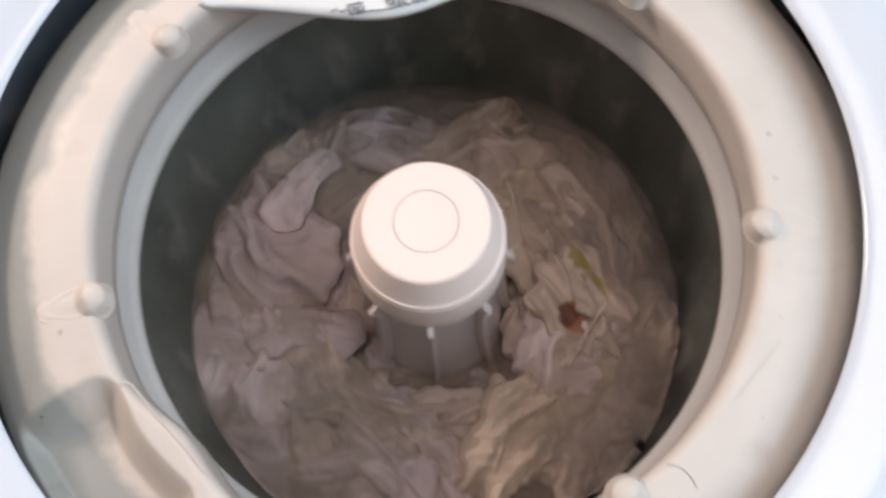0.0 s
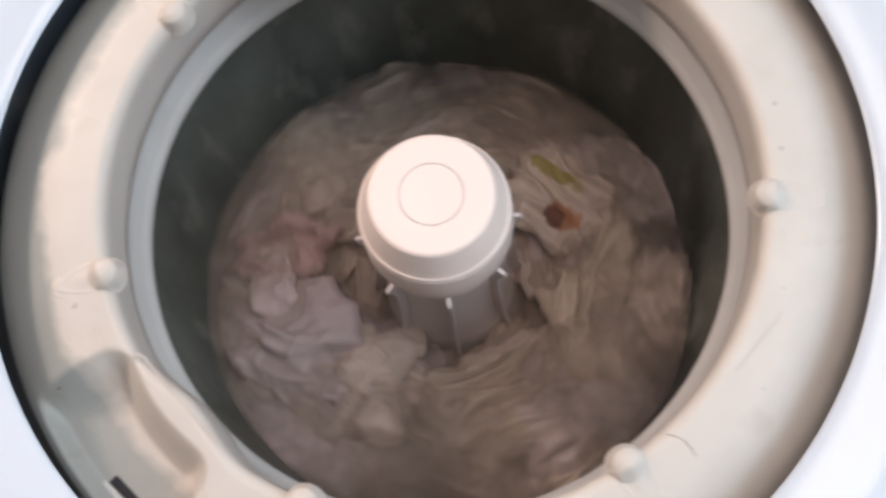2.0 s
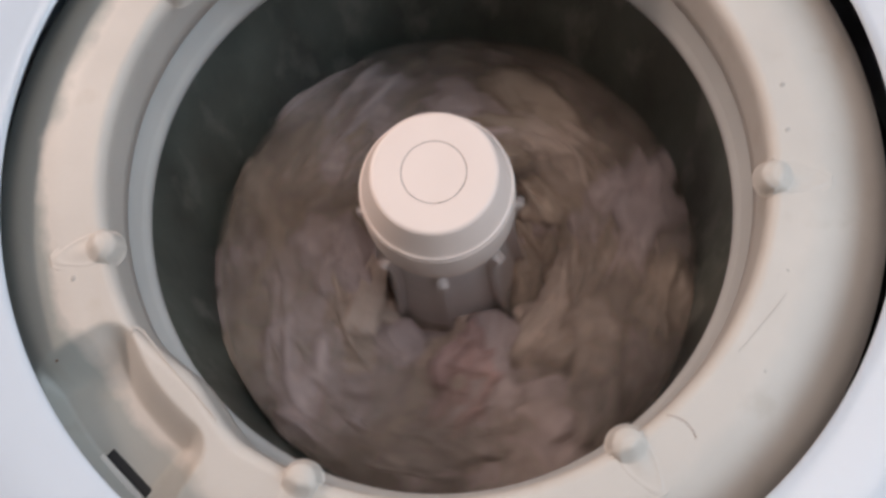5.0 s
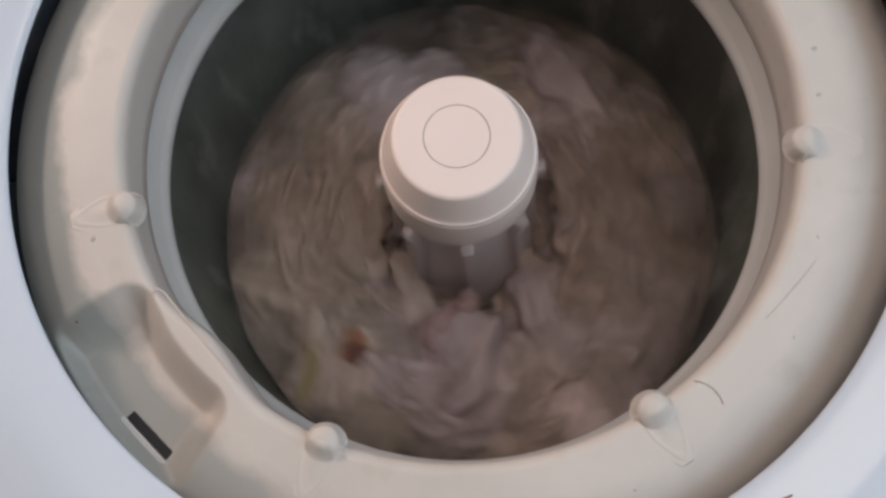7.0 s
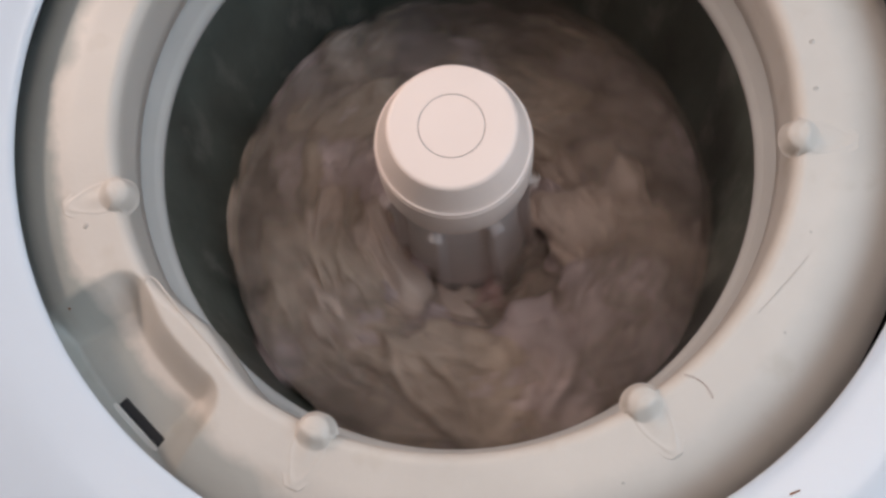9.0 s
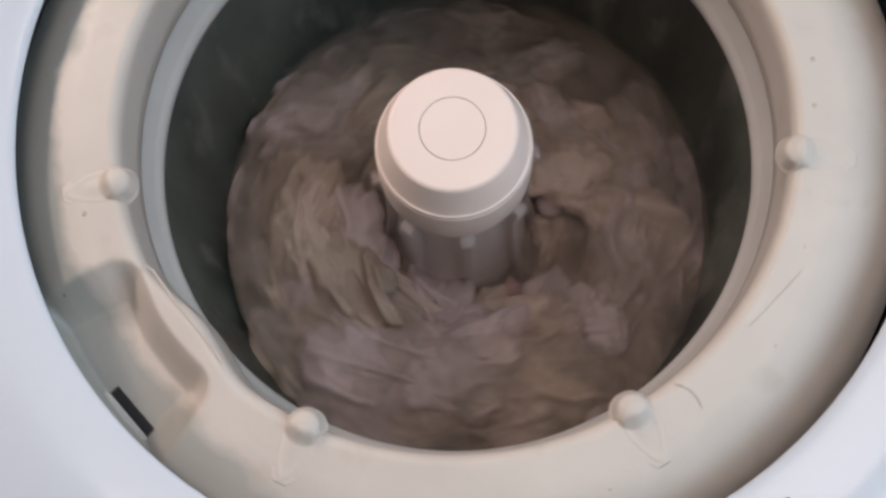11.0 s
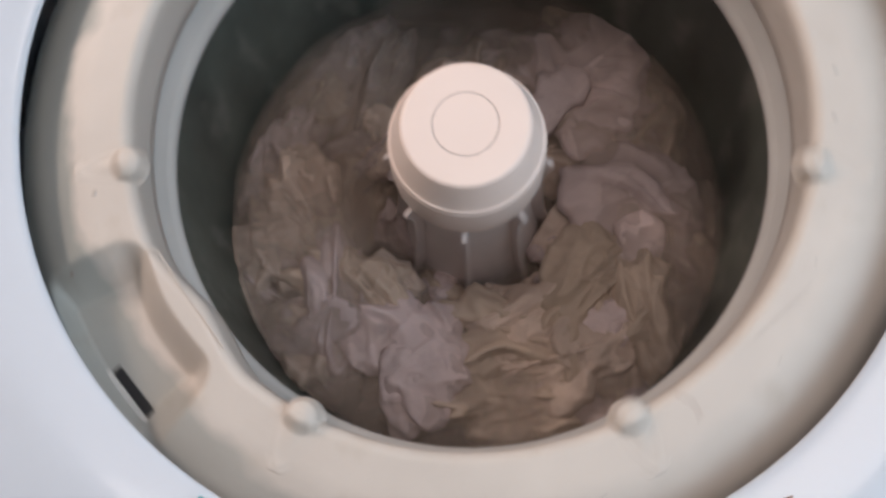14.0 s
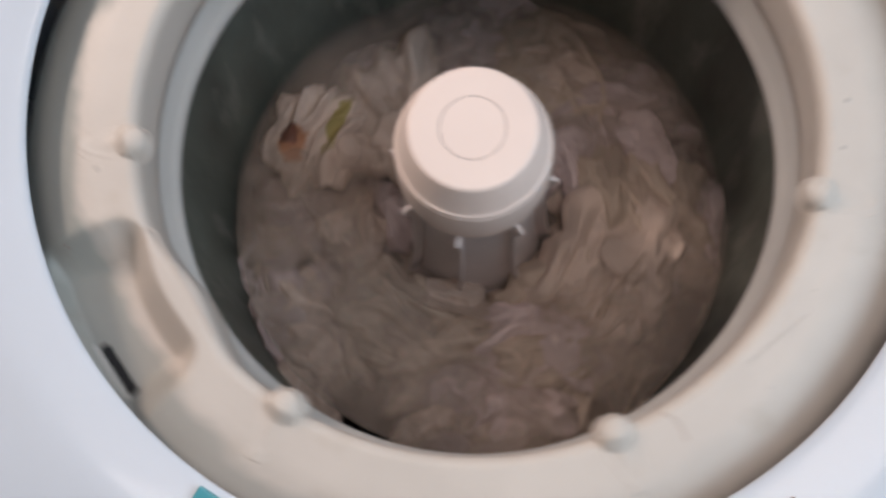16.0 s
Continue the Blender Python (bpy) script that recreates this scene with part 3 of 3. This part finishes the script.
def add_garments():
    for ring, (count, radius, size, lift) in enumerate(((9, 0.104, 0.050, -0.306), (12, 0.145, 0.070, -0.277), (15, 0.182, 0.072, -0.281), (16, 0.201, 0.058, -0.287), (9, 0.126, 0.054, -0.294), (11, 0.163, 0.062, -0.274))):
        for i in range(count):
            a = 360 * (i + 0.5 * (ring % 2)) / count + pick.uniform(-9, 9)
            # cream on one side, lilac on the other, mixed in between
            east = 0.35 * math.cos(radians(a + 25))
            w = [0.95 + east, 0.75 + east, 1.25 - 0.9 * east, 0.5]
            name, label, mat = pick.choices(KINDS, [max(0.1, x) for x in w])[0]
            if name == "sock":
                sz, asp = size * 0.85, 0.40
            else:
                sz, asp = size * pick.uniform(0.85, 1.25), pick.uniform(0.5, 0.85)
            ob = cloth_mesh(name, sz, asp, 100 * ring + i, mat)
            if name in ("shirt", "undershirt"):
                sleeve(ob, sz, 1000 * ring + 10 * i, mat)
            tagged(ob, label, "garment" if name != "towel" else "towel", "laundry in the basket")
            laundry.append((ob, radius + pick.uniform(-0.012, 0.012), a, lift + pick.uniform(-0.010, 0.006), a + pick.uniform(-40, 40), pick.random()))


add_garments()


printed = tagged(cloth_mesh("printed_shirt", 0.066, 0.75, 901, M_PRINT), "wet cream shirt with yellow, orange and maroon print", "garment", "laundry in the basket")
pink = tagged(cloth_mesh("pink_shirt", 0.050, 0.65, 902, M_PINK, 1.3), "wet dusty pink shirt with deep folds", "garment", "laundry in the basket")

TUB_ROWS = [
    (0.0, pose(0.0049, -0.0028, 0, -0.72, 0.12, 3.09)),
    (0.1, pose(0.0097, -0.0046, 0, -0.71, -0.09, 2.09)),
    (0.2, pose(0.0101, -0.0061, 0, -0.70, -0.30, 1.08)),
    (0.3, pose(0.0126, -0.0063, 0, -0.69, -0.52, -0.05)),
    (0.4, pose(0.0127, -0.0050, 0, -0.63, -0.75, -3.24)),
    (0.5, pose(0.0044, -0.0017, 0, -0.60, -0.96, -3.64)),
    (0.6, pose(-0.0026, -0.0012, 0, -0.43, -0.70, 0.49)),
    (0.7, pose(-0.0044, -0.0014, 0, -0.21, -0.49, 2.24)),
    (0.8, pose(-0.0058, -0.0018, 0, 0.03, -0.28, 2.77)),
    (0.9, pose(-0.0072, -0.0010, 0, 0.27, -0.09, 3.11)),
    (1.0, pose(-0.0002, -0.0009, 0, 0.52, 0.11, 2.89)),
    (1.1, pose(0.0071, -0.0020, 0, 0.15, 0.05, 1.87)),
    (1.2, pose(0.0081, -0.0035, 0, -0.21, -0.02, 0.80)),
    (1.3, pose(0.0100, -0.0039, 0, -0.57, -0.11, -0.31)),
    (1.4, pose(0.0134, -0.0024, 0, -0.93, -0.23, -2.43)),
    (1.5, pose(0.0061, 0.0003, 0, -1.27, -0.39, -5.33)),
    (1.6, pose(-0.0014, 0.0021, 0, -0.94, -0.32, -1.22)),
    (1.7, pose(-0.0044, 0.0024, 0, -0.61, -0.31, 1.27)),
    (1.8, pose(-0.0048, 0.0026, 0, -0.26, -0.34, 2.00)),
    (1.9, pose(-0.0057, 0.0032, 0, 0.08, -0.38, 2.36)),
    (2.0, pose(-0.0006, 0.0054, 0, 0.43, -0.42, 2.54)),
    (2.1, pose(0.0062, 0.0029, 0, 0.08, -0.39, 1.82)),
    (2.2, pose(0.0080, -0.0006, 0, -0.27, -0.36, 1.02)),
    (2.3, pose(0.0075, -0.0032, 0, -0.62, -0.34, 0.21)),
    (2.4, pose(0.0094, -0.0043, 0, -0.96, -0.35, -1.09)),
    (2.5, pose(0.0043, -0.0045, 0, -1.29, -0.42, -4.80)),
    (2.6, pose(-0.0026, -0.0015, 0, -1.00, -0.46, -2.13)),
    (2.7, pose(-0.0057, -0.0004, 0, -0.72, -0.52, 1.27)),
    (2.8, pose(-0.0040, 0.0005, 0, -0.43, -0.63, 2.17)),
    (2.9, pose(-0.0029, 0.0013, 0, -0.13, -0.76, 2.46)),
    (3.0, pose(0.0010, 0.0040, 0, 0.17, -0.88, 2.70)),
    (3.1, pose(0.0087, 0.0044, 0, 0.08, -0.64, 2.35)),
    (3.2, pose(0.0127, 0.0022, 0, -0.02, -0.39, 1.73)),
    (3.3, pose(0.0120, 0.0001, 0, -0.12, -0.15, 1.10)),
    (3.4, pose(0.0131, -0.0006, 0, -0.22, 0.09, 0.39)),
    (3.5, pose(0.0127, 0.0002, 0, -0.35, 0.32, -2.31)),
    (3.6, pose(0.0016, 0.0008, 0, -0.24, 0.11, -3.24)),
    (3.7, pose(-0.0054, 0.0013, 0, -0.14, -0.08, 0.53)),
    (3.8, pose(-0.0074, 0.0009, 0, -0.06, -0.28, 2.06)),
    (3.9, pose(-0.0086, 0.0003, 0, 0.03, -0.49, 2.26)),
    (4.0, pose(-0.0102, 0.0009, 0, 0.11, -0.70, 2.25)),
    (4.1, pose(-0.0014, 0.0026, 0, 0.10, -0.53, 2.07)),
    (4.2, pose(0.0048, 0.0002, 0, 0.09, -0.36, 1.29)),
    (4.3, pose(0.0048, -0.0027, 0, 0.07, -0.20, 0.45)),
    (4.4, pose(0.0053, -0.0044, 0, 0.05, -0.03, -0.42)),
    (4.5, pose(0.0074, -0.0043, 0, 0.02, 0.14, -2.14)),
    (4.6, pose(-0.0005, -0.0031, 0, -0.03, 0.30, -5.06)),
    (4.7, pose(-0.0073, -0.0007, 0, -0.01, 0.30, -1.11)),
    (4.8, pose(-0.0096, 0.0002, 0, 0.01, 0.30, 1.38)),
    (4.9, pose(-0.0090, 0.0009, 0, 0.01, 0.30, 2.06)),
    (5.0, pose(-0.0090, 0.0020, 0, 0.01, 0.30, 2.35)),
    (5.1, pose(-0.0034, 0.0048, 0, 0.01, 0.30, 2.50)),
    (5.2, pose(0.0035, 0.0027, 0, 0.01, 0.30, 1.72)),
    (5.3, pose(0.0056, -0.0005, 0, 0.00, 0.30, 0.85)),
    (5.4, pose(0.0050, -0.0030, 0, -0.00, 0.30, -0.02)),
    (5.5, pose(0.0070, -0.0040, 0, -0.01, 0.30, -1.32)),
    (5.6, pose(0.0026, -0.0040, 0, -0.03, 0.30, -4.97)),
    (5.7, pose(-0.0056, -0.0012, 0, -0.01, 0.30, -2.84)),
    (5.8, pose(-0.0099, -0.0001, 0, 0.00, 0.30, 0.81)),
    (5.9, pose(-0.0091, 0.0006, 0, 0.01, 0.30, 1.88)),
    (6.0, pose(-0.0098, 0.0016, 0, 0.11, 0.26, 2.24)),
    (6.1, pose(-0.0081, 0.0042, 0, 0.21, 0.22, 2.52)),
    (6.2, pose(-0.0010, 0.0043, 0, 0.30, 0.18, 1.97)),
    (6.3, pose(0.0025, 0.0015, 0, 0.40, 0.15, 1.12)),
    (6.4, pose(0.0010, -0.0012, 0, 0.49, 0.12, 0.24)),
    (6.5, pose(0.0012, -0.0026, 0, 0.59, 0.09, -0.70)),
    (6.6, pose(0.0044, -0.0030, 0, 0.38, 0.22, -3.45)),
    (6.7, pose(-0.0025, -0.0015, 0, 0.17, 0.32, -4.44)),
    (6.8, pose(-0.0053, -0.0001, 0, -0.00, 0.42, -0.36)),
    (6.9, pose(-0.0031, 0.0005, 0, -0.18, 0.54, 1.61)),
    (7.0, pose(0.0001, 0.0009, 0, -0.37, 0.66, 2.16)),
    (7.1, pose(-0.0025, 0.0023, 0, -0.25, 0.56, 2.28)),
    (7.2, pose(0.0031, 0.0037, 0, -0.13, 0.45, 1.95)),
    (7.3, pose(0.0065, 0.0007, 0, -0.02, 0.35, 0.97)),
    (7.4, pose(0.0041, -0.0028, 0, 0.10, 0.25, -0.07)),
    (7.5, pose(0.0016, -0.0052, 0, 0.22, 0.16, -1.14)),
    (7.6, pose(0.0060, -0.0052, 0, 0.13, 0.30, -2.61)),
    (7.7, pose(0.0008, -0.0040, 0, 0.01, 0.44, -5.57)),
    (7.8, pose(-0.0036, -0.0011, 0, -0.04, 0.57, -1.55)),
    (7.9, pose(-0.0038, 0.0003, 0, -0.10, 0.71, 1.19)),
    (8.0, pose(-0.0007, 0.0014, 0, -0.17, 0.86, 2.06)),
    (8.1, pose(-0.0026, 0.0020, 0, -0.08, 0.79, 2.39)),
    (8.2, pose(0.0007, 0.0045, 0, -0.00, 0.71, 2.63)),
    (8.3, pose(0.0058, 0.0024, 0, 0.07, 0.64, 1.88)),
    (8.4, pose(0.0064, -0.0012, 0, 0.14, 0.57, 1.05)),
    (8.5, pose(0.0038, -0.0041, 0, 0.21, 0.50, 0.21)),
    (8.6, pose(0.0060, -0.0050, 0, 0.19, 0.60, -1.05)),
    (8.7, pose(0.0026, -0.0048, 0, 0.14, 0.69, -4.61)),
    (8.8, pose(-0.0056, -0.0020, 0, 0.15, 0.78, -3.08)),
    (8.9, pose(-0.0099, -0.0006, 0, 0.19, 0.85, 0.73)),
    (9.0, pose(-0.0088, 0.0004, 0, 0.20, 0.94, 1.91)),
    (9.1, pose(-0.0087, 0.0011, 0, 0.18, 0.83, 2.28)),
    (9.2, pose(-0.0067, 0.0035, 0, 0.15, 0.72, 2.56)),
    (9.3, pose(0.0014, 0.0036, 0, 0.11, 0.62, 2.07)),
    (9.4, pose(0.0060, 0.0007, 0, 0.07, 0.51, 1.22)),
    (9.5, pose(0.0053, -0.0023, 0, 0.03, 0.41, 0.34)),
    (9.6, pose(0.0062, -0.0040, 0, -0.00, 0.30, -0.60)),
    (9.7, pose(0.0072, -0.0040, 0, -0.02, 0.30, -3.19)),
    (9.8, pose(-0.0026, -0.0024, 0, -0.02, 0.30, -4.57)),
    (9.9, pose(-0.0085, -0.0005, 0, -0.00, 0.30, -0.51)),
    (10.0, pose(-0.0094, 0.0003, 0, 0.01, 0.30, 1.57)),
    (10.1, pose(-0.0090, 0.0011, 0, 0.01, 0.30, 2.13)),
    (10.2, pose(-0.0090, 0.0027, 0, 0.01, 0.30, 2.42)),
    (10.3, pose(-0.0012, 0.0046, 0, 0.01, 0.30, 2.31)),
    (10.4, pose(0.0050, 0.0019, 0, 0.01, 0.30, 1.50)),
    (10.5, pose(0.0055, -0.0013, 0, 0.00, 0.30, 0.63)),
    (10.6, pose(0.0055, -0.0035, 0, -0.00, 0.30, -0.26)),
    (10.7, pose(0.0075, -0.0040, 0, -0.01, 0.30, -1.84)),
    (10.8, pose(0.0003, -0.0034, 0, -0.03, 0.30, -5.10)),
    (10.9, pose(-0.0068, -0.0008, 0, -0.01, 0.30, -1.35)),
    (11.0, pose(-0.0098, -0.0002, 0, -0.06, 0.33, 1.30)),
    (11.1, pose(-0.0092, 0.0002, 0, -0.12, 0.36, 2.03)),
    (11.2, pose(-0.0093, 0.0008, 0, -0.18, 0.39, 2.32)),
    (11.3, pose(-0.0047, 0.0033, 0, -0.24, 0.43, 2.59)),
    (11.4, pose(0.0024, 0.0015, 0, -0.31, 0.45, 1.82)),
    (11.5, pose(0.0050, -0.0020, 0, -0.38, 0.48, 0.95)),
    (11.6, pose(0.0042, -0.0042, 0, -0.19, 0.62, 0.20)),
    (11.7, pose(0.0057, -0.0049, 0, -0.02, 0.76, -0.87)),
    (11.8, pose(0.0025, -0.0045, 0, 0.12, 0.91, -4.17)),
    (11.9, pose(-0.0066, -0.0016, 0, 0.32, 1.07, -3.07)),
    (12.0, pose(-0.0116, 0.0002, 0, 0.59, 1.18, 1.07)),
    (12.1, pose(-0.0099, 0.0005, 0, 0.44, 0.97, 2.27)),
    (12.2, pose(-0.0086, 0.0009, 0, 0.27, 0.77, 2.56)),
    (12.3, pose(-0.0059, 0.0027, 0, 0.09, 0.57, 2.72)),
    (12.4, pose(0.0033, 0.0027, 0, -0.09, 0.37, 2.17)),
    (12.5, pose(0.0093, -0.0007, 0, -0.27, 0.17, 1.22)),
    (12.6, pose(0.0082, -0.0028, 0, -0.20, 0.17, 0.34)),
    (12.7, pose(0.0085, -0.0037, 0, -0.12, 0.17, -0.59)),
    (12.8, pose(0.0097, -0.0028, 0, -0.06, 0.18, -3.02)),
    (12.9, pose(-0.0009, -0.0004, 0, 0.01, 0.19, -4.77)),
    (13.0, pose(-0.0074, 0.0025, 0, 0.10, 0.20, -0.68)),
    (13.1, pose(-0.0088, 0.0021, 0, -0.02, 0.29, 1.46)),
    (13.2, pose(-0.0084, 0.0016, 0, -0.13, 0.39, 2.02)),
    (13.3, pose(-0.0085, 0.0018, 0, -0.25, 0.50, 2.29)),
    (13.4, pose(-0.0013, 0.0027, 0, -0.38, 0.60, 2.21)),
    (13.5, pose(0.0050, -0.0012, 0, -0.51, 0.69, 1.39)),
    (13.6, pose(0.0062, -0.0038, 0, -0.40, 0.55, 0.61)),
    (13.7, pose(0.0066, -0.0055, 0, -0.29, 0.42, -0.19)),
    (13.8, pose(0.0089, -0.0055, 0, -0.18, 0.28, -1.62)),
    (13.9, pose(0.0027, -0.0044, 0, -0.07, 0.15, -4.92)),
    (14.0, pose(-0.0041, -0.0011, 0, 0.06, 0.03, -1.18)),
    (14.1, pose(-0.0080, -0.0002, 0, 0.05, 0.13, 1.42)),
    (14.2, pose(-0.0080, 0.0006, 0, 0.05, 0.23, 2.03)),
    (14.3, pose(-0.0087, 0.0014, 0, 0.04, 0.34, 2.17)),
    (14.4, pose(-0.0051, 0.0043, 0, 0.04, 0.44, 2.32)),
    (14.5, pose(0.0016, 0.0031, 0, 0.03, 0.55, 1.43)),
    (14.6, pose(0.0046, 0.0001, 0, -0.02, 0.40, 0.68)),
    (14.7, pose(0.0040, -0.0024, 0, -0.05, 0.25, -0.09)),
    (14.8, pose(0.0056, -0.0034, 0, -0.08, 0.09, -1.10)),
    (14.9, pose(0.0032, -0.0032, 0, -0.11, -0.06, -4.28)),
    (15.0, pose(-0.0059, -0.0006, 0, -0.13, -0.21, -3.67)),
    (15.1, pose(-0.0105, 0.0013, 0, -0.09, -0.02, 0.45)),
    (15.2, pose(-0.0098, 0.0026, 0, -0.03, 0.16, 1.91)),
    (15.3, pose(-0.0092, 0.0039, 0, 0.03, 0.33, 2.36)),
    (15.4, pose(-0.0077, 0.0065, 0, 0.10, 0.51, 2.66)),
    (15.5, pose(0.0010, 0.0077, 0, 0.16, 0.69, 2.30)),
    (15.6, pose(0.0060, 0.0034, 0, -0.06, 0.56, 1.52)),
    (15.7, pose(0.0051, -0.0012, 0, -0.27, 0.43, 0.70)),
    (15.8, pose(0.0055, -0.0045, 0, -0.48, 0.29, -0.17)),
    (15.9, pose(0.0071, -0.0059, 0, -0.69, 0.13, -2.38)),
    (16.0, pose(-0.0030, -0.0060, 0, -0.88, -0.04, -4.45)),
]


# seconds, radius, angle of the two garments that can be told apart, without the swing
PRINTED_WAY = [(0, 0.138, 343), (0.5, 0.172, 350), (1, 0.131, 372), (1.5, 0.154, 401), (2, 0.133, 382), (2.5, 0.141, 397), (3, 0.145, 416), (3.5, 0.152, 406), (4.4, 0.18, 443), (5.4, 0.185, 516), (6.3, 0.185, 573), (7, 0.185, 594), (7.5, 0.185, 619), (8, 0.185, 636), (8.5, 0.185, 656), (10, 0.171, 694), (11.5, 0.181, 716), (12.5, 0.184, 740), (13, 0.185, 766), (14, 0.181, 815), (15, 0.157, 874), (15.5, 0.183, 901), (16, 0.179, 905)]
PINK_WAY = [(0, 0.144, 107), (1, 0.158, 129), (2, 0.16, 159), (2.5, 0.138, 182), (3, 0.129, 190), (3.5, 0.123, 222), (4, 0.123, 261), (5.2, 0.124, 271), (6.5, 0.114, 263), (7, 0.124, 271), (7.5, 0.123, 278), (8, 0.127, 278), (8.5, 0.12, 297), (9, 0.112, 293), (10.2, 0.116, 305), (11.5, 0.122, 328), (13, 0.118, 357), (16, 0.139, 424)]
# seconds and the offset of the vanes from the tub, in degrees
VANE_AT = [(0, 5), (6.5, 33), (7, 11), (7.5, 19), (8, 3), (8.5, 8), (9, -8), (11.5, 13), (12, 8), (12.5, 14), (13, 3), (13.5, 15), (14.5, -10), (16, 5)]


def between(rows, t, k):
    for a, b in zip(rows, rows[1:]):
        if t <= b[0]:
            u = max(0.0, (t - a[0]) / (b[0] - a[0]))
            return a[k] + (b[k] - a[k]) * u
    return rows[-1][k]


def swing(t):
    """The agitator's stroke, -1 to 1."""
    return math.sin(2 * math.pi * ((t - DIP) / CYCLE + 0.73))


def wash(t, r, lag=0.0):
    """The laundry's swing with the agitator at a radius, in degrees."""
    return 20 * (0.165 / r) ** 0.8 * math.sin(2 * math.pi * ((t - DIP) / CYCLE + 0.67 - lag))


def vane_angle(t):
    base = 50 * swing(t)
    rows = [(s, ((v - 50 * swing(s) + 22.5) % 45) - 22.5) for s, v in VANE_AT]
    return base + between(rows, t, 1)


def motions():
    up = Matrix.Translation((0, 0, Z0))
    walk(cover, [(t, up @ m) for t, m in TUB_ROWS])
    walk(agitator, [(t, up @ m @ pose(0, 0, 0, 0, 0, vane_angle(t))) for t, m in TUB_ROWS])
    times = [i / 8 for i in range(129)]
    for ob, r0, a0, z0, yaw, k in laundry:
        rows = []
        for t in times:
            a = a0 + (17.0 + 9.0 * k) * t + wash(t, r0, 0.06 * k) + 6 * math.sin(0.9 * t + 20 * k)
            r = r0 + 0.010 * math.sin(0.8 * t + 40 * k)
            z = z0 + 0.006 * math.sin(2 * math.pi * t / CYCLE + 30 * k) + 0.009 * math.sin(0.9 * t + 50 * k)
            p = polar(r, a, Z0 + z - basin_dip(r, a))
            rows.append((t, pose(p.x, p.y, p.z, 7 * math.sin(1.1 * t + 9 * k), 7 * math.sin(0.9 * t + 17 * k), yaw + (a - a0))))
        walk(ob, rows)
    for ob, way, z, k in ((printed, PRINTED_WAY, -0.248, 0.0), (pink, PINK_WAY, -0.250, 1.0)):
        rows = []
        for t in times:
            r = between(way, t, 1)
            a = between(way, t, 2) + wash(t, r)
            p = polar(r, a, Z0 + z - (0.05 * step((t - 8.55) / 0.4) + 0.05 * step((1.7 - t) / 0.5) if k else 0.045 * step((t - 3.6) / 0.4) * step((6.3 - t) / 0.6) + 0.04 * step((t - 8.6) / 0.4) * step((11.4 - t) / 0.6) + 0.045 * step((t - 12.6) / 0.4) * step((15 - t) / 0.4)))
            rows.append((t, pose(p.x, p.y, p.z, 0, 0, a * 0.6)))
        walk(ob, rows)


motions()
